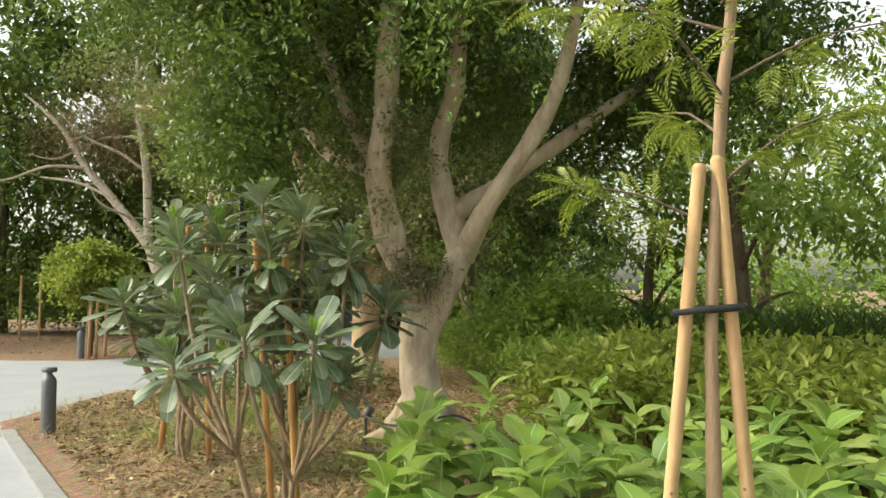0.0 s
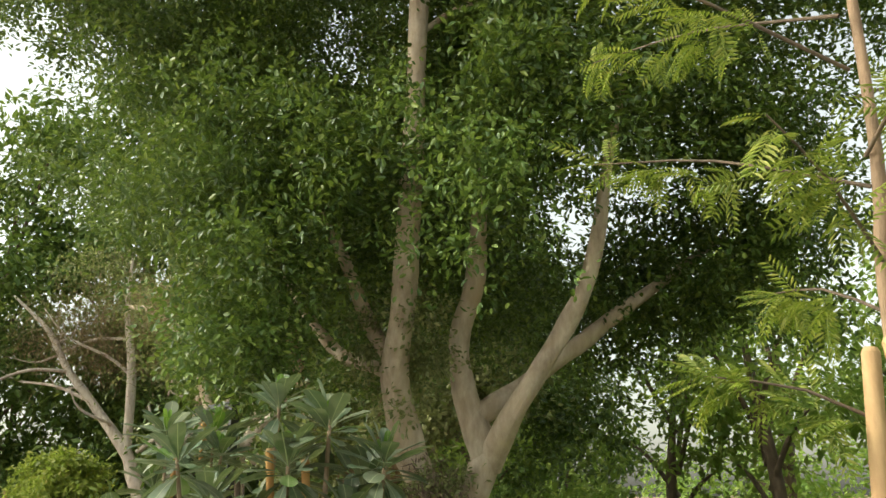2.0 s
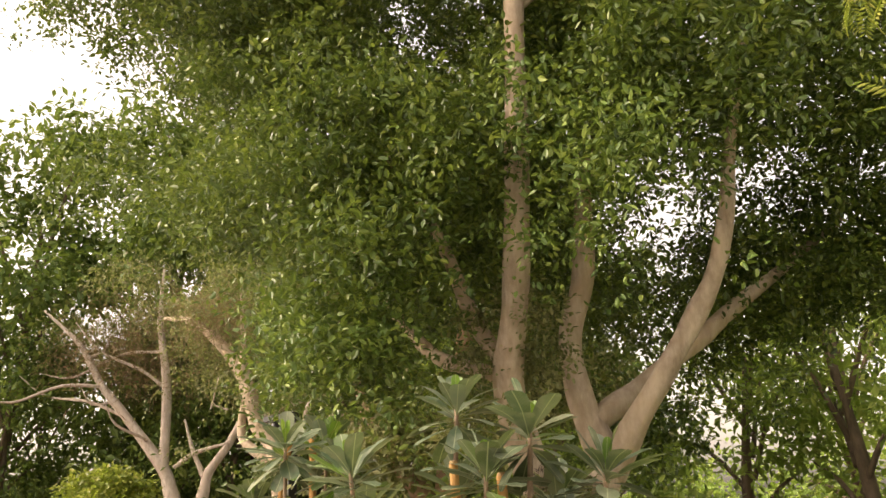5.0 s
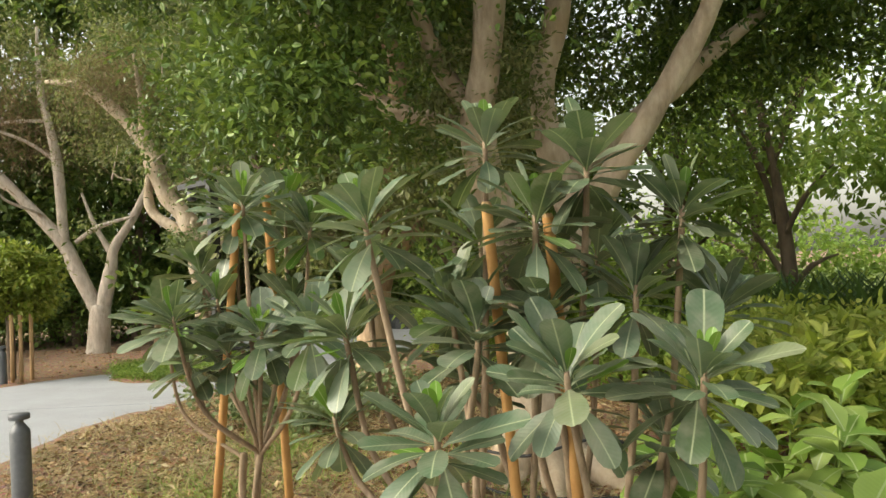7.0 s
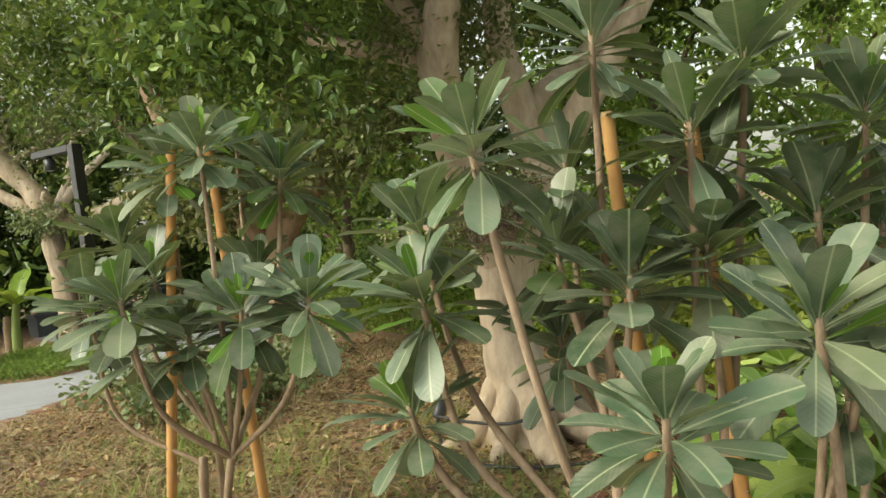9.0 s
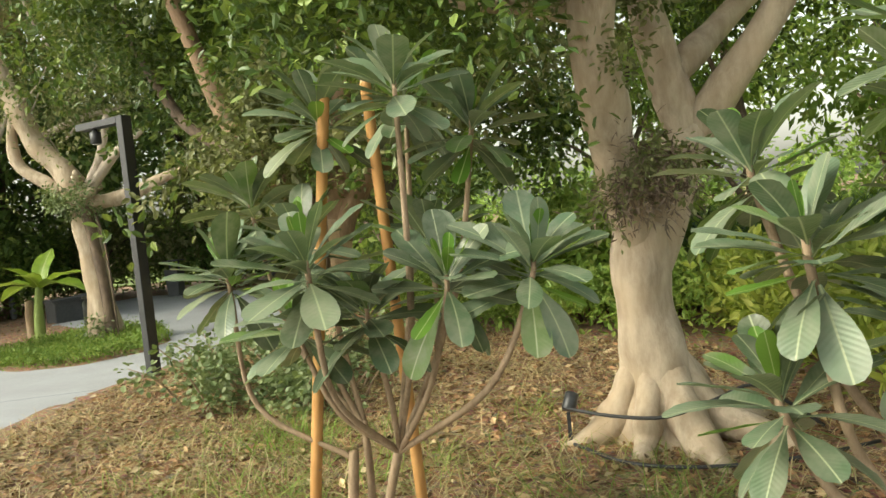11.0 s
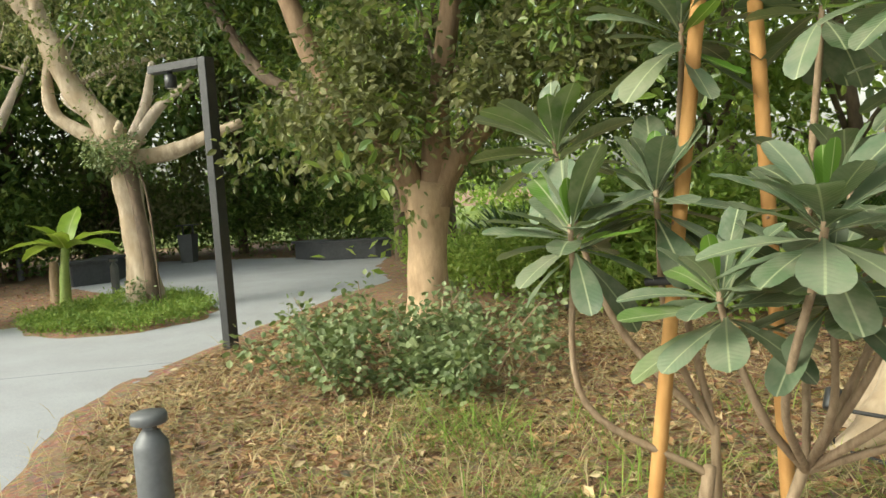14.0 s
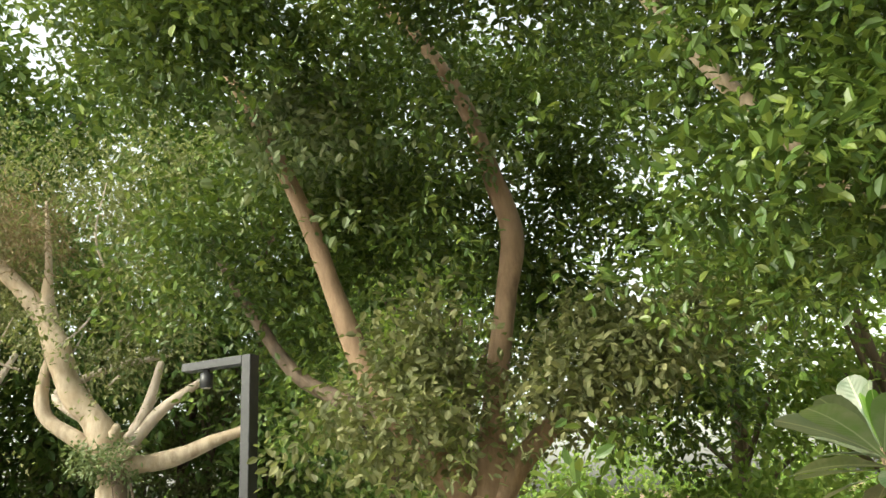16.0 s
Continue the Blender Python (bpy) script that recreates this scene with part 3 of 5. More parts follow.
def plaza_tree():
    """The tan tree at the end of the bed, beside the plaza."""
    t = thing("plaza_tree", "tan-barked tree forking low, with dusty olive leaves", "tree", (-4.6, 13.4, 0))
    o = np.array((4.6, -13.4, 0.0))

    def p(*pts):
        return [tuple(np.array(q) + o) for q in pts]
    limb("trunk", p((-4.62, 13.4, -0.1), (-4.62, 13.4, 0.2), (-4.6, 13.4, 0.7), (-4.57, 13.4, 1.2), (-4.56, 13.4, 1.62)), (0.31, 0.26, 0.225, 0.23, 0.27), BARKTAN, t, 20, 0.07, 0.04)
    # Limb bark is browner than the trunk, with the crown's shade darkened in.
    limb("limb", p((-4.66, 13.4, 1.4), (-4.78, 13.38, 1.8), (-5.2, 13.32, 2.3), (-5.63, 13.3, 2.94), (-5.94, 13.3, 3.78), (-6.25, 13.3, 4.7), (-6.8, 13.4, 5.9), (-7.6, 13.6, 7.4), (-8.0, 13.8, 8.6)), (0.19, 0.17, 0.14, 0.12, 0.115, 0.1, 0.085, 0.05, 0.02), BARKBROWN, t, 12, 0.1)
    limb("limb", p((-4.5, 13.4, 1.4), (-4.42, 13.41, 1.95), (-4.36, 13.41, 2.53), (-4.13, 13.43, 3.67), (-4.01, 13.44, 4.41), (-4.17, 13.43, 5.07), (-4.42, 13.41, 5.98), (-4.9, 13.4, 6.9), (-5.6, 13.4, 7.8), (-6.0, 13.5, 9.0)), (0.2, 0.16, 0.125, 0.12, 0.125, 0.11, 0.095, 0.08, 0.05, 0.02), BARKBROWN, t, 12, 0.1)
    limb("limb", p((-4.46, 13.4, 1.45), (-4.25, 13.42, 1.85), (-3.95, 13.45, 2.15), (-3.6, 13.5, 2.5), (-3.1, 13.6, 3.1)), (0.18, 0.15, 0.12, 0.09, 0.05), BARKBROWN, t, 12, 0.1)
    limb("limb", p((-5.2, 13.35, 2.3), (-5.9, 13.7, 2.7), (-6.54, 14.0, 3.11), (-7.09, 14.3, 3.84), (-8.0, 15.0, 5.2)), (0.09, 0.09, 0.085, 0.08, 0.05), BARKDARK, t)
    r = np.random.default_rng(21)
    # High sunward blobs (y up to 12.6) are added to shade the limbs.
    blobs = [tuple(np.array(b[:3]) + o) + b[3:] for b in ((-5.0, 12.9, 3.4, 0.5, 0.3, 0.55), (-3.4, 13.05, 2.9, 0.8, 0.5, 0.6), (-2.5, 13.2, 3.45, 0.85, 0.5, 0.5), (-5.4, 12.85, 2.5, 0.7, 0.35, 0.45), (-4.7, 12.95, 2.3, 0.5, 0.3, 0.35), (-6.1, 12.7, 5.5, 0.8, 0.4, 0.6), (-4.3, 13.0, 5.4, 0.5, 0.3, 0.35), (-6.1, 13.0, 1.9, 0.3, 0.4, 0.6),
                                                               (-5.4, 14.5, 4.6, 2.0, 0.9, 1.5), (-3.4, 14.7, 4.6, 2.0, 1.0, 1.4), (-4.4, 14.6, 7.0, 2.6, 1.3, 1.5), (-7.0, 14.4, 5.2, 1.5, 1.2, 1.4), (-2.2, 15.0, 3.4, 1.4, 1.0, 1.0), (-5.7, 12.9, 5.6, 1.0, 0.5, 0.55), (-3.2, 13.2, 6.0, 1.0, 0.6, 0.6), (-5.2, 12.0, 7.2, 1.6, 1.0, 0.6), (-3.2, 11.8, 7.0, 1.6, 1.0, 0.6), (-6.8, 12.6, 7.2, 1.2, 0.9, 0.7), (-5.0, 12.9, 4.4, 0.6, 0.3, 0.4), (-6.2, 12.0, 6.7, 1.5, 1.0, 0.55), (-7.8, 12.0, 6.6, 1.3, 1.0, 0.55), (-7.5, 11.1, 6.4, 1.4, 1.0, 0.6), (-9.0, 11.6, 7.2, 1.4, 1.2, 0.7))]
    tm = small_leaf(0.55)
    bare = [tuple(np.array(b[:3]) + o) + b[3:] for b in ((-5.75, 12.7, 3.7, 0.3, 0.7, 0.9), (-4.1, 12.8, 4.2, 0.3, 0.7, 1.3), (-4.45, 12.8, 1.7, 0.5, 0.6, 0.4))]
    crown("crown", blobs[5:], 3600, 18, 0.12, 0.105, tm, FICUS, t, r, "small green leaves", 0.25, -0.03, 1.1, 3.0, 0.34, bare)
    crown("dusty_foliage", blobs[:5], 520, 16, 0.13, 0.105, tm, DUSTY, t, r, "dusty olive-brown leaves round the fork", 0.4, -0.05, 2.0, 5.0, 0.25, bare)
    front = [tuple(np.array(b[:3]) + o) + b[3:] for b in ((-6.15, 12.75, 5.55, 0.75, 0.4, 0.7), (-4.4, 12.95, 5.6, 0.45, 0.3, 0.3))]
    crown("front_foliage", front, 125, 15, 0.13, 0.11, tm, IVY, t, r, "greyish green outer leaves", 0.5, -0.15, 1.6, 2.0)


def island_tree():
    """The leaning pale tree in the round patch of groundcover."""
    t = thing("island_tree", "leaning pale tree with a knotted head and bare limbs", "tree", (-9.5, 16.2, 0))
    o = np.array((9.5, -16.2, 0.0))

    def p(*pts):
        return [tuple(np.array(q) + o) for q in pts]
    limb("trunk", p((-9.5, 16.2, -0.1), (-9.51, 16.2, 0.12), (-9.53, 16.2, 0.9), (-9.6, 16.19, 1.59), (-9.63, 16.18, 2.19), (-9.64, 16.18, 2.55)), (0.36, 0.29, 0.22, 0.2, 0.2, 0.24), BARK, t, 16, 0.1, 0.06)
    limb("trunk_ridge", p((-9.3, 16.05, 0.0), (-9.33, 16.05, 0.9), (-9.42, 16.05, 1.7), (-9.5, 16.05, 2.3)), (0.12, 0.085, 0.08, 0.1), BARKDARK, t, 10)
    limb("limb", p((-9.68, 16.18, 2.4), (-9.89, 16.15, 2.96), (-10.27, 16.1, 3.4), (-10.5, 16.06, 4.0), (-10.75, 16.1, 4.55), (-10.8, 16.1, 5.3), (-10.95, 16.1, 6.4)), (0.22, 0.19, 0.18, 0.17, 0.15, 0.06, 0.02), BARK, t, 12, 0.1, 0.08)
    limb("limb", p((-10.75, 16.1, 4.5), (-11.1, 16.1, 4.91), (-11.6, 16.1, 5.4), (-12.3, 16.0, 5.9), (-13.2, 16.0, 6.1)), (0.15, 0.14, 0.12, 0.09, 0.04), BARK, t)
    limb("limb", p((-9.75, 16.16, 2.45), (-10.08, 16.12, 2.72), (-10.59, 16.05, 3.09), (-10.68, 16.04, 3.51), (-10.6, 16.0, 3.95)), (0.14, 0.12, 0.1, 0.09, 0.05), BARK, t)
    limb("limb", p((-9.59, 16.19, 2.5), (-9.26, 16.23, 3.09), (-9.07, 16.26, 3.8)), (0.1, 0.085, 0.05), BARKGREY, t)
    limb("limb", p((-9.54, 16.19, 2.55), (-9.04, 16.26, 3.11), (-8.5, 16.33, 3.5)), (0.1, 0.09, 0.05), BARKGREY, t)
    limb("limb", p((-9.55, 16.2, 2.4), (-9.19, 16.24, 2.39), (-8.68, 16.31, 2.5), (-8.25, 16.37, 2.67), (-7.8, 16.41, 2.8)), (0.14, 0.13, 0.11, 0.09, 0.07), BARK, t)
    limb("limb", p((-9.9, 16.3, 2.9), (-10.9, 16.8, 3.5), (-10.2, 17.0, 3.9), (-9.3, 17.2, 4.1)), (0.07, 0.07, 0.06, 0.03), BARKGREY, t)
    r = np.random.default_rng(31)
    for q in range(11):
        a = q * 2.4
        s = np.array((-9.63 + 0.17 * math.cos(a), 16.18 + 0.17 * math.sin(a), 2.25 + 0.05 * q))
        e = s + np.array((math.cos(a), math.sin(a), r.uniform(-0.5, 0.8))) * r.uniform(0.1, 0.3)
        limb("knot", p(tuple(s), tuple((s + e) / 2), tuple(e)), (0.09, 0.08, 0.05), BARK, t, 8, 0.06, 0.14)
    for q in (0, 1, 4):
        x = -9.42 + 0.05 * q
        limb("aerial_root", p((x - 0.1, 16.02, 2.2), (x + 0.02, 16.0, 1.2 + 0.1 * q), (x + 0.06, 16.02, 0.0)), (0.02, 0.018, 0.014), BARKDARK, t, 6, 0.2)
    crown("sprout_foliage", [tuple(np.array((-9.35, 15.95, 0.55)) + o) + (0.3, 0.15, 0.25), tuple(np.array((-9.7, 15.95, 2.4)) + o) + (0.5, 0.3, 0.4)], 110, 12, 0.08, 0.08, diamond_leaf(0.5), IVY, t, r, "small sprouts on trunk and head", 0.2, -2, 1.0, 0.0, 0.08)["kind"] = "stuff"
    for q in range(9):
        s = np.array((-10.4, 16.1, 3.6)) + r.normal(size=3) * (0.7, 0.3, 0.6)
        e = s + r.normal(size=3) * (0.5, 0.3, 0.5) + (0, 0, 0.4)
        limb("twig", p(tuple(s), tuple((s + e) / 2 + r.normal(size=3) * 0.06), tuple(e)), (0.022, 0.016, 0.007), BARKGREY, t, 5, 0.2)
    blobs = [tuple(np.array(b[:3]) + o) + b[3:] for b in ((-10.3, 15.8, 4.0, 1.2, 0.9, 0.8), (-9.2, 16.6, 5.0, 1.6, 1.3, 1.1), (-11.4, 16.3, 5.4, 1.7, 1.4, 1.3), (-10.6, 15.7, 2.9, 0.9, 0.6, 0.5), (-8.4, 17, 4.2, 1.2, 1.2, 0.8), (-10.4, 17.2, 7.0, 2.8, 2, 1.5), (-12.4, 16.6, 6.8, 1.8, 1.4, 1.2))]
    crown("crown", blobs, 1100, 15, 0.16, 0.09, diamond_leaf(0.5), DUSTY, t, r, "thin grey-green foliage", 0.5, 0.0, 1.1, 7.0)
    crown("twig_mass", [tuple(np.array((-11.3, 15.9, 5.9)) + o) + (0.9, 0.8, 0.6)], 150, 22, 0.25, 0.2, diamond_leaf(0.07), TWIGS, t, r, "brown dead twigs", 0.0, -1)


def bleached_tree():
    """The bare bleached tree across the path."""
    t = thing("bleached_tree", "bare bleached tree with spreading leafless limbs", "tree", (-14.95, 18.9, 0))
    o = np.array((14.95, -18.9, 0.0))

    def p(*pts):
        return [tuple(np.array(q) + o) for q in pts]
    limb("trunk", p((-14.97, 18.9, -0.1), (-14.95, 18.92, 0.1), (-14.87, 18.96, 1.2)), (0.36, 0.3, 0.25), BARKGREY, t, 14)
    limb("limb", p((-14.9, 18.93, 1.0), (-15.39, 18.74, 2.18), (-15.7, 18.61, 2.9), (-16.72, 18.19, 4.22), (-17.46, 17.89, 5.11), (-18.2, 17.6, 6.3), (-19.4, 17.2, 7.4)), (0.2, 0.18, 0.17, 0.13, 0.1, 0.08, 0.03), BARKGREY, t)
    limb("limb", p((-15.64, 18.64, 2.85), (-15.74, 18.6, 4.98), (-16.05, 18.47, 6.94), (-16.0, 18.4, 8.4)), (0.14, 0.12, 0.09, 0.03), BARKGREY, t)
    limb("limb", p((-14.82, 18.97, 1.1), (-14.58, 19.07, 2.19), (-14.47, 19.12, 2.7), (-13.96, 19.33, 3.52), (-13.3, 19.5, 4.8)), (0.2, 0.15, 0.13, 0.1, 0.05), BARKGREY, t)
    limb("branch", p((-15.36, 18.75, 2.85), (-14.8, 18.9, 3.2), (-13.9, 19.27, 3.45)), (0.07, 0.06, 0.03), BARKGREY, t)
    limb("branch", p((-14.6, 19.06, 2.6), (-14.9, 18.9, 3.3), (-15.2, 18.84, 4.1)), (0.08, 0.06, 0.03), BARKGREY, t)
    r = np.random.default_rng(41)
    for a in ((-16.7, 18.2, 4.2), (-17.4, 17.9, 5.1), (-16.2, 18.4, 3.6), (-15.8, 18.6, 5.0), (-18.0, 17.7, 6.0), (-16.9, 18.1, 4.4), (-15.9, 18.5, 6.0), (-15.6, 18.6, 2.9), (-17.9, 17.7, 5.8)):
        d = r.normal(size=3) * (1.1, 0.8, 0.7) + (-0.9, -0.3, 0.6)
        limb("branch", p(a, tuple(np.array(a) + d * 0.6 + r.normal(size=3) * 0.15), tuple(np.array(a) + d * 1.5), tuple(np.array(a) + d * 2.1 + (0, 0, 0.4))), (0.055, 0.045, 0.03, 0.012), BARKGREY, t, 7, 0.25)
    tw = [tuple(np.array(b[:3]) + o) + b[3:] for b in ((-17.5, 18.4, 6.4, 2.4, 1.6, 1.6), (-15.8, 18.8, 6.6, 1.7, 1.3, 1.6))]
    crown("twig_mass", tw, 420, 20, 0.4, 0.32, diamond_leaf(0.05), TWIGS, t, r, "fine brown dead twigs", 0.0, -0.2)
    crown("crown", [tuple(np.array(b[:3]) + o) + b[3:] for b in ((-17.5, 18.8, 7.4, 2.8, 2.2, 2.0), (-14.6, 19.4, 6.6, 2.0, 1.6, 2.0))], 520, 16, 0.25, 0.12, diamond_leaf(0.5), DUSTY, t, r, "sparse grey-green leaves", 0.4, 0.05)


def rough_tree(seed, height, spread, low, leaf, n, per, material, bark, label, lean=0.3):
    """A tree of the screen behind: a crooked trunk, limbs and a loose crown."""
    r = np.random.default_rng(seed)
    t = thing("screen_tree", label, "tree", (0, 0, 0), "screening trees round the garden")
    top = np.array((r.normal() * lean, r.normal() * lean, height * 0.75))
    limb("trunk", [(0, 0, -0.1), (0.05, 0.02, height * 0.15), tuple(top * 0.5 + (0.1, -0.08, 0)), tuple(top)], (0.15, 0.12, 0.09, 0.04), bark, t, 10, 0.25)
    blobs = []
    for i in range(7):
        a = i * 2.4 + r.uniform(0, 1)
        h = low + (height - low) * (i + 0.5) / 7
        rad = spread * (0.85 - 0.45 * abs((i + 0.5) / 7 - 0.45))
        e = np.array((math.cos(a) * rad * 0.75, math.sin(a) * rad * 0.75, h))
        s = top * min(1, h / height * 0.8)
        limb("limb", [tuple(s), tuple((s + e) / 2 + (0, 0, 0.15)), tuple(e)], (0.05, 0.04, 0.015), bark, t, 7, 0.3)
        blobs.append((*e, rad * 0.75, rad * 0.75, (height - low) / 6.5))
    blobs.append((top[0], top[1], height * 0.9, spread * 0.7, spread * 0.7, height * 0.14))
    crown("crown", blobs, n, per, 0.2, leaf, diamond_leaf(0.5), material, t, r, "", 0.45, -0.05, 1.3, float(seed))
    return t


fig_tree()
plaza_tree()
island_tree()
bleached_tree()
DENSE = rough_tree(51, 7.0, 2.0, 1.0, 0.2, 720, 9, BACKLEAF, BARKDARK, "leafy green screening tree with a thin dark trunk")
PALE = rough_tree(52, 5.6, 1.7, 1.2, 0.18, 330, 10, PALELEAF, BARKDARK, "feathery pale green young tree in the screen")
TALL = rough_tree(53, 10.0, 2.6, 2.0, 0.23, 1200, 9, BACKLEAF, BARKDARK, "tall dark green tree standing behind the garden")
OLIVE = rough_tree(54, 6.5, 2.1, 0.9, 0.19, 720, 9, DUSTY, BARKDARK, "dusty olive-green screening tree")
for ob, m in ((DENSE, pose(-24.5, 21.5, 0)), (PALE, pose(1.0, 16.2, 0)), (TALL, pose(-6.0, 27.5, 0)), (OLIVE, pose(-8.2, 27.4, 0))):
    ob.matrix_basis = m
for ob, spots in ((DENSE, ((-11.0, 29.0, 300, 1.1), (-17.5, 27.5, 20, 1.1), (-19.5, 22.0, 170, 1.0), (-22.5, 18.5, 99, 1.1))),
                  (PALE, ((-4.9, 18.0, 111, 1.1), (12.4, 14.0, 130, 1.1), (15.0, 8.0, 60, 1.1), (4.6, 20.5, 200, 1.35), (9.5, 19.5, 330, 1.4), (6.8, 17.6, 150, 1.15), (11.5, 17.0, 270, 1.2), (5.6, 13.4, 80, 0.9), (8.3, 15.5, 10, 1.1), (3.4, 17.0, 300, 0.9), (-0.8, 17.4, 210, 0.95), (-20.5, 14.5, 30, 1.0), (0.8, 22.5, 120, 1.3))),
                  (TALL, ((-9.5, 31.0, 60, 1.0), (-15.5, 30.5, 180, 1.0), (-21.5, 25.5, 300, 1.0), (-25.0, 17.0, 15, 1.0), (-16.4, 21.9, 100, 1.1), (-17.8, 21.0, 250, 0.85), (-6.6, 22.5, 45, 1.0), (-10.8, 28.2, 290, 1.5), (-20.5, 22.8, 140, 1.6), (-16.8, 23.2, 20, 1.5), (-13.6, 28.6, 75, 1.6), (-23.0, 19.0, 200, 1.5))),
                  (OLIVE, ((-12.6, 28.0, 90, 1.0), (-15.8, 25.8, 220, 0.9), (-20.8, 11.5, 150, 0.9)))):
    for x, y, a, k in spots:
        copy_thing(ob, pose(x, y, 0, 0, 0, a) @ Matrix.Scale(k, 4))
for i, (x, y) in enumerate(((22, -16), (12, -22), (0, -24), (-12, -22), (-24, -16), (-30, -4), (26, -2))):
    copy_thing((DENSE, OLIVE)[i % 2], pose(x, y, 0, 0, 0, i * 70) @ Matrix.Scale(1.1, 4))


def far_woods():
    r = np.random.default_rng(61)
    blobs = []
    for i in range(46):
        a = radians(8 + i * 4.0)
        d = 40 + 8 * r.random()
        blobs.append((-6 + d * math.cos(a), 6 + d * math.sin(a), 1.2 + 0.6 * r.random(), 3.2, 3.2, 1.8 + 1.4 * r.random()))
    c = clumps(blobs, 3800, r, 0.05, 0.6)
    v, f, u = leaves_round(c, 9, 0.45, 0.42, diamond_leaf(0.6), r)
    tagged(part("far_woods", to_mesh("far_woods", v, f, u, False), PALELEAF), "line of green woods beyond the garden", "woods", kind="stuff")


far_woods()
for nm, pts in (("lawn", [(9, 16.5), (60, 10), (60, 70), (-60, 70), (-60, 34), (-6, 32.5), (3, 27)]), ("lawn", [(-24, 27), (-60, 20), (-60, 33), (-26, 31)])):
    tagged(part(nm, to_mesh(nm, [(x, y, 0.09) for x, y in pts], np.array([list(range(len(pts)))])), LAWN), "bright green lawn beyond the screening trees", "lawn", kind="structure")


# ---- spoon-leaved shrubs ----
LEAF_MESH = []
for k, (w, b) in enumerate(((0.19, 0.1), (0.202, 0.2), (0.185, 0.3), (0.15, -0.04))):
    LEAF_MESH.append(large_leaf(w, SPOON_ST, b, 0.16, 0.008))


def basis(d, hint, at, size):
    m = frames_of(np.array([d]), np.array([hint]))[0]
    return Matrix([[*(m[0] * size), at[0]], [*(m[1] * size), at[1]], [*(m[2] * size), at[2]], [0, 0, 0, 1]])


def spoon_shrub(name, label, base, stems, heads, seed, length, loose):
    """A shrub whose forked stems end in rosettes of spoon-shaped leaves; heads from number loose on are joined."""
    r = np.random.default_rng(seed)
    t = thing(name, label, "shrub", (*base, 0))
    o = np.array((*base, 0.0))
    old, young = [], []
    for k, (v, f, u) in enumerate(LEAF_MESH):
        for store, mt in ((old, SPOON), (young, YOUNG)):
            me = to_mesh("leaf", v, f, u)
            me.materials.append(mt)
            store.append(me)
    hubs = []
    for foot, hub, rad in stems:
        foot, hub = np.array((*foot, -0.05)) - o, np.array(hub) - o
        limb("stem", [tuple(foot), tuple(foot * 0.5 + hub * 0.5 + r.normal(size=3) * 0.02), tuple(hub)], (rad, rad * 0.92, rad * 0.8), STEM, t, 10, 0.08, 0.06)
        hubs.append((foot, hub))
    rest = []
    for i, h in enumerate(heads):
        h = np.array(h) - o
        foot, hub = min(hubs, key=lambda q: np.linalg.norm((q[1] - h) * (1, 1, 0.4)))
        rise = min(1.0, max(0.25, (h[2] - 0.5) / hub[2]))
        hub = foot + (hub - foot) * rise
        mid = hub * 0.5 + h * 0.5 + (h - hub) * (0.16, 0.16, -0.1) + r.normal(size=3) * 0.045
        limb("branch", [tuple(hub - (0, 0, 0.03)), tuple(mid), tuple(h * 0.88 + mid * 0.12 - (0, 0, 0.05)), tuple(h)], (0.014, 0.013, 0.011, 0.009), STEM, t, 8, 0.08)
        n = int(r.integers(27, 32))
        axis = (h - mid) / np.linalg.norm(h - mid) * 0.45 + np.array((h[0] * 0.25, h[1] * 0.45, 0.8)) + r.normal(size=3) * 0.1
        axis /= np.linalg.norm(axis)
        u = np.cross(axis, (0.3, 0.9, 0.2))
        u /= np.linalg.norm(u)
        w = np.cross(axis, u)
        for q in range(n):
            a = q * 2.39996 + r.uniform(-0.3, 0.3)
            k = q / (n - 1)
            el = radians(74 - 98 * k ** 1.1) + r.normal() * 0.2
            out = u * math.cos(a) + w * math.sin(a)
            d = out * math.cos(el) + axis * math.sin(el)
            d = d - np.array((0, 0, 0.14 * k * k))
            size = length * (0.62 + 0.42 * min(1, k * 3.0) - 0.16 * k) * r.uniform(0.8, 1.14)
            at = h - axis * 0.1 * k + d * 0.012
            inner = k < 0.1 or r.random() < 0.04
            hint = axis * math.cos(el) - out * math.sin(el) + np.array((0, 0, 0.25)) + r.normal(size=3) * 0.16
            m = basis(d, hint, at, size * (0.78 if inner else 1.0))
            if i < loose:
                ob = part("leaf", (young if inner else old)[int(r.integers(0, 3)) if not inner else 3], None, t)
                ob.matrix_basis = m
            else:
                rest.append((np.array(m), int(r.integers(0, 3))))
    if rest:
        vs, fs, us, n = [], [], [], 0
        for m, k in rest:
            v, f, u = LEAF_MESH[k]
            vs.append(v @ m[:3, :3].T + m[:3, 3])
            fs.append(f + n)
            us.append(u)
            n += len(v)
        part("back_foliage", to_mesh("back_foliage", np.vstack(vs), np.vstack(fs), np.vstack(us)), SPOON, t, kind="stuff")
    return t


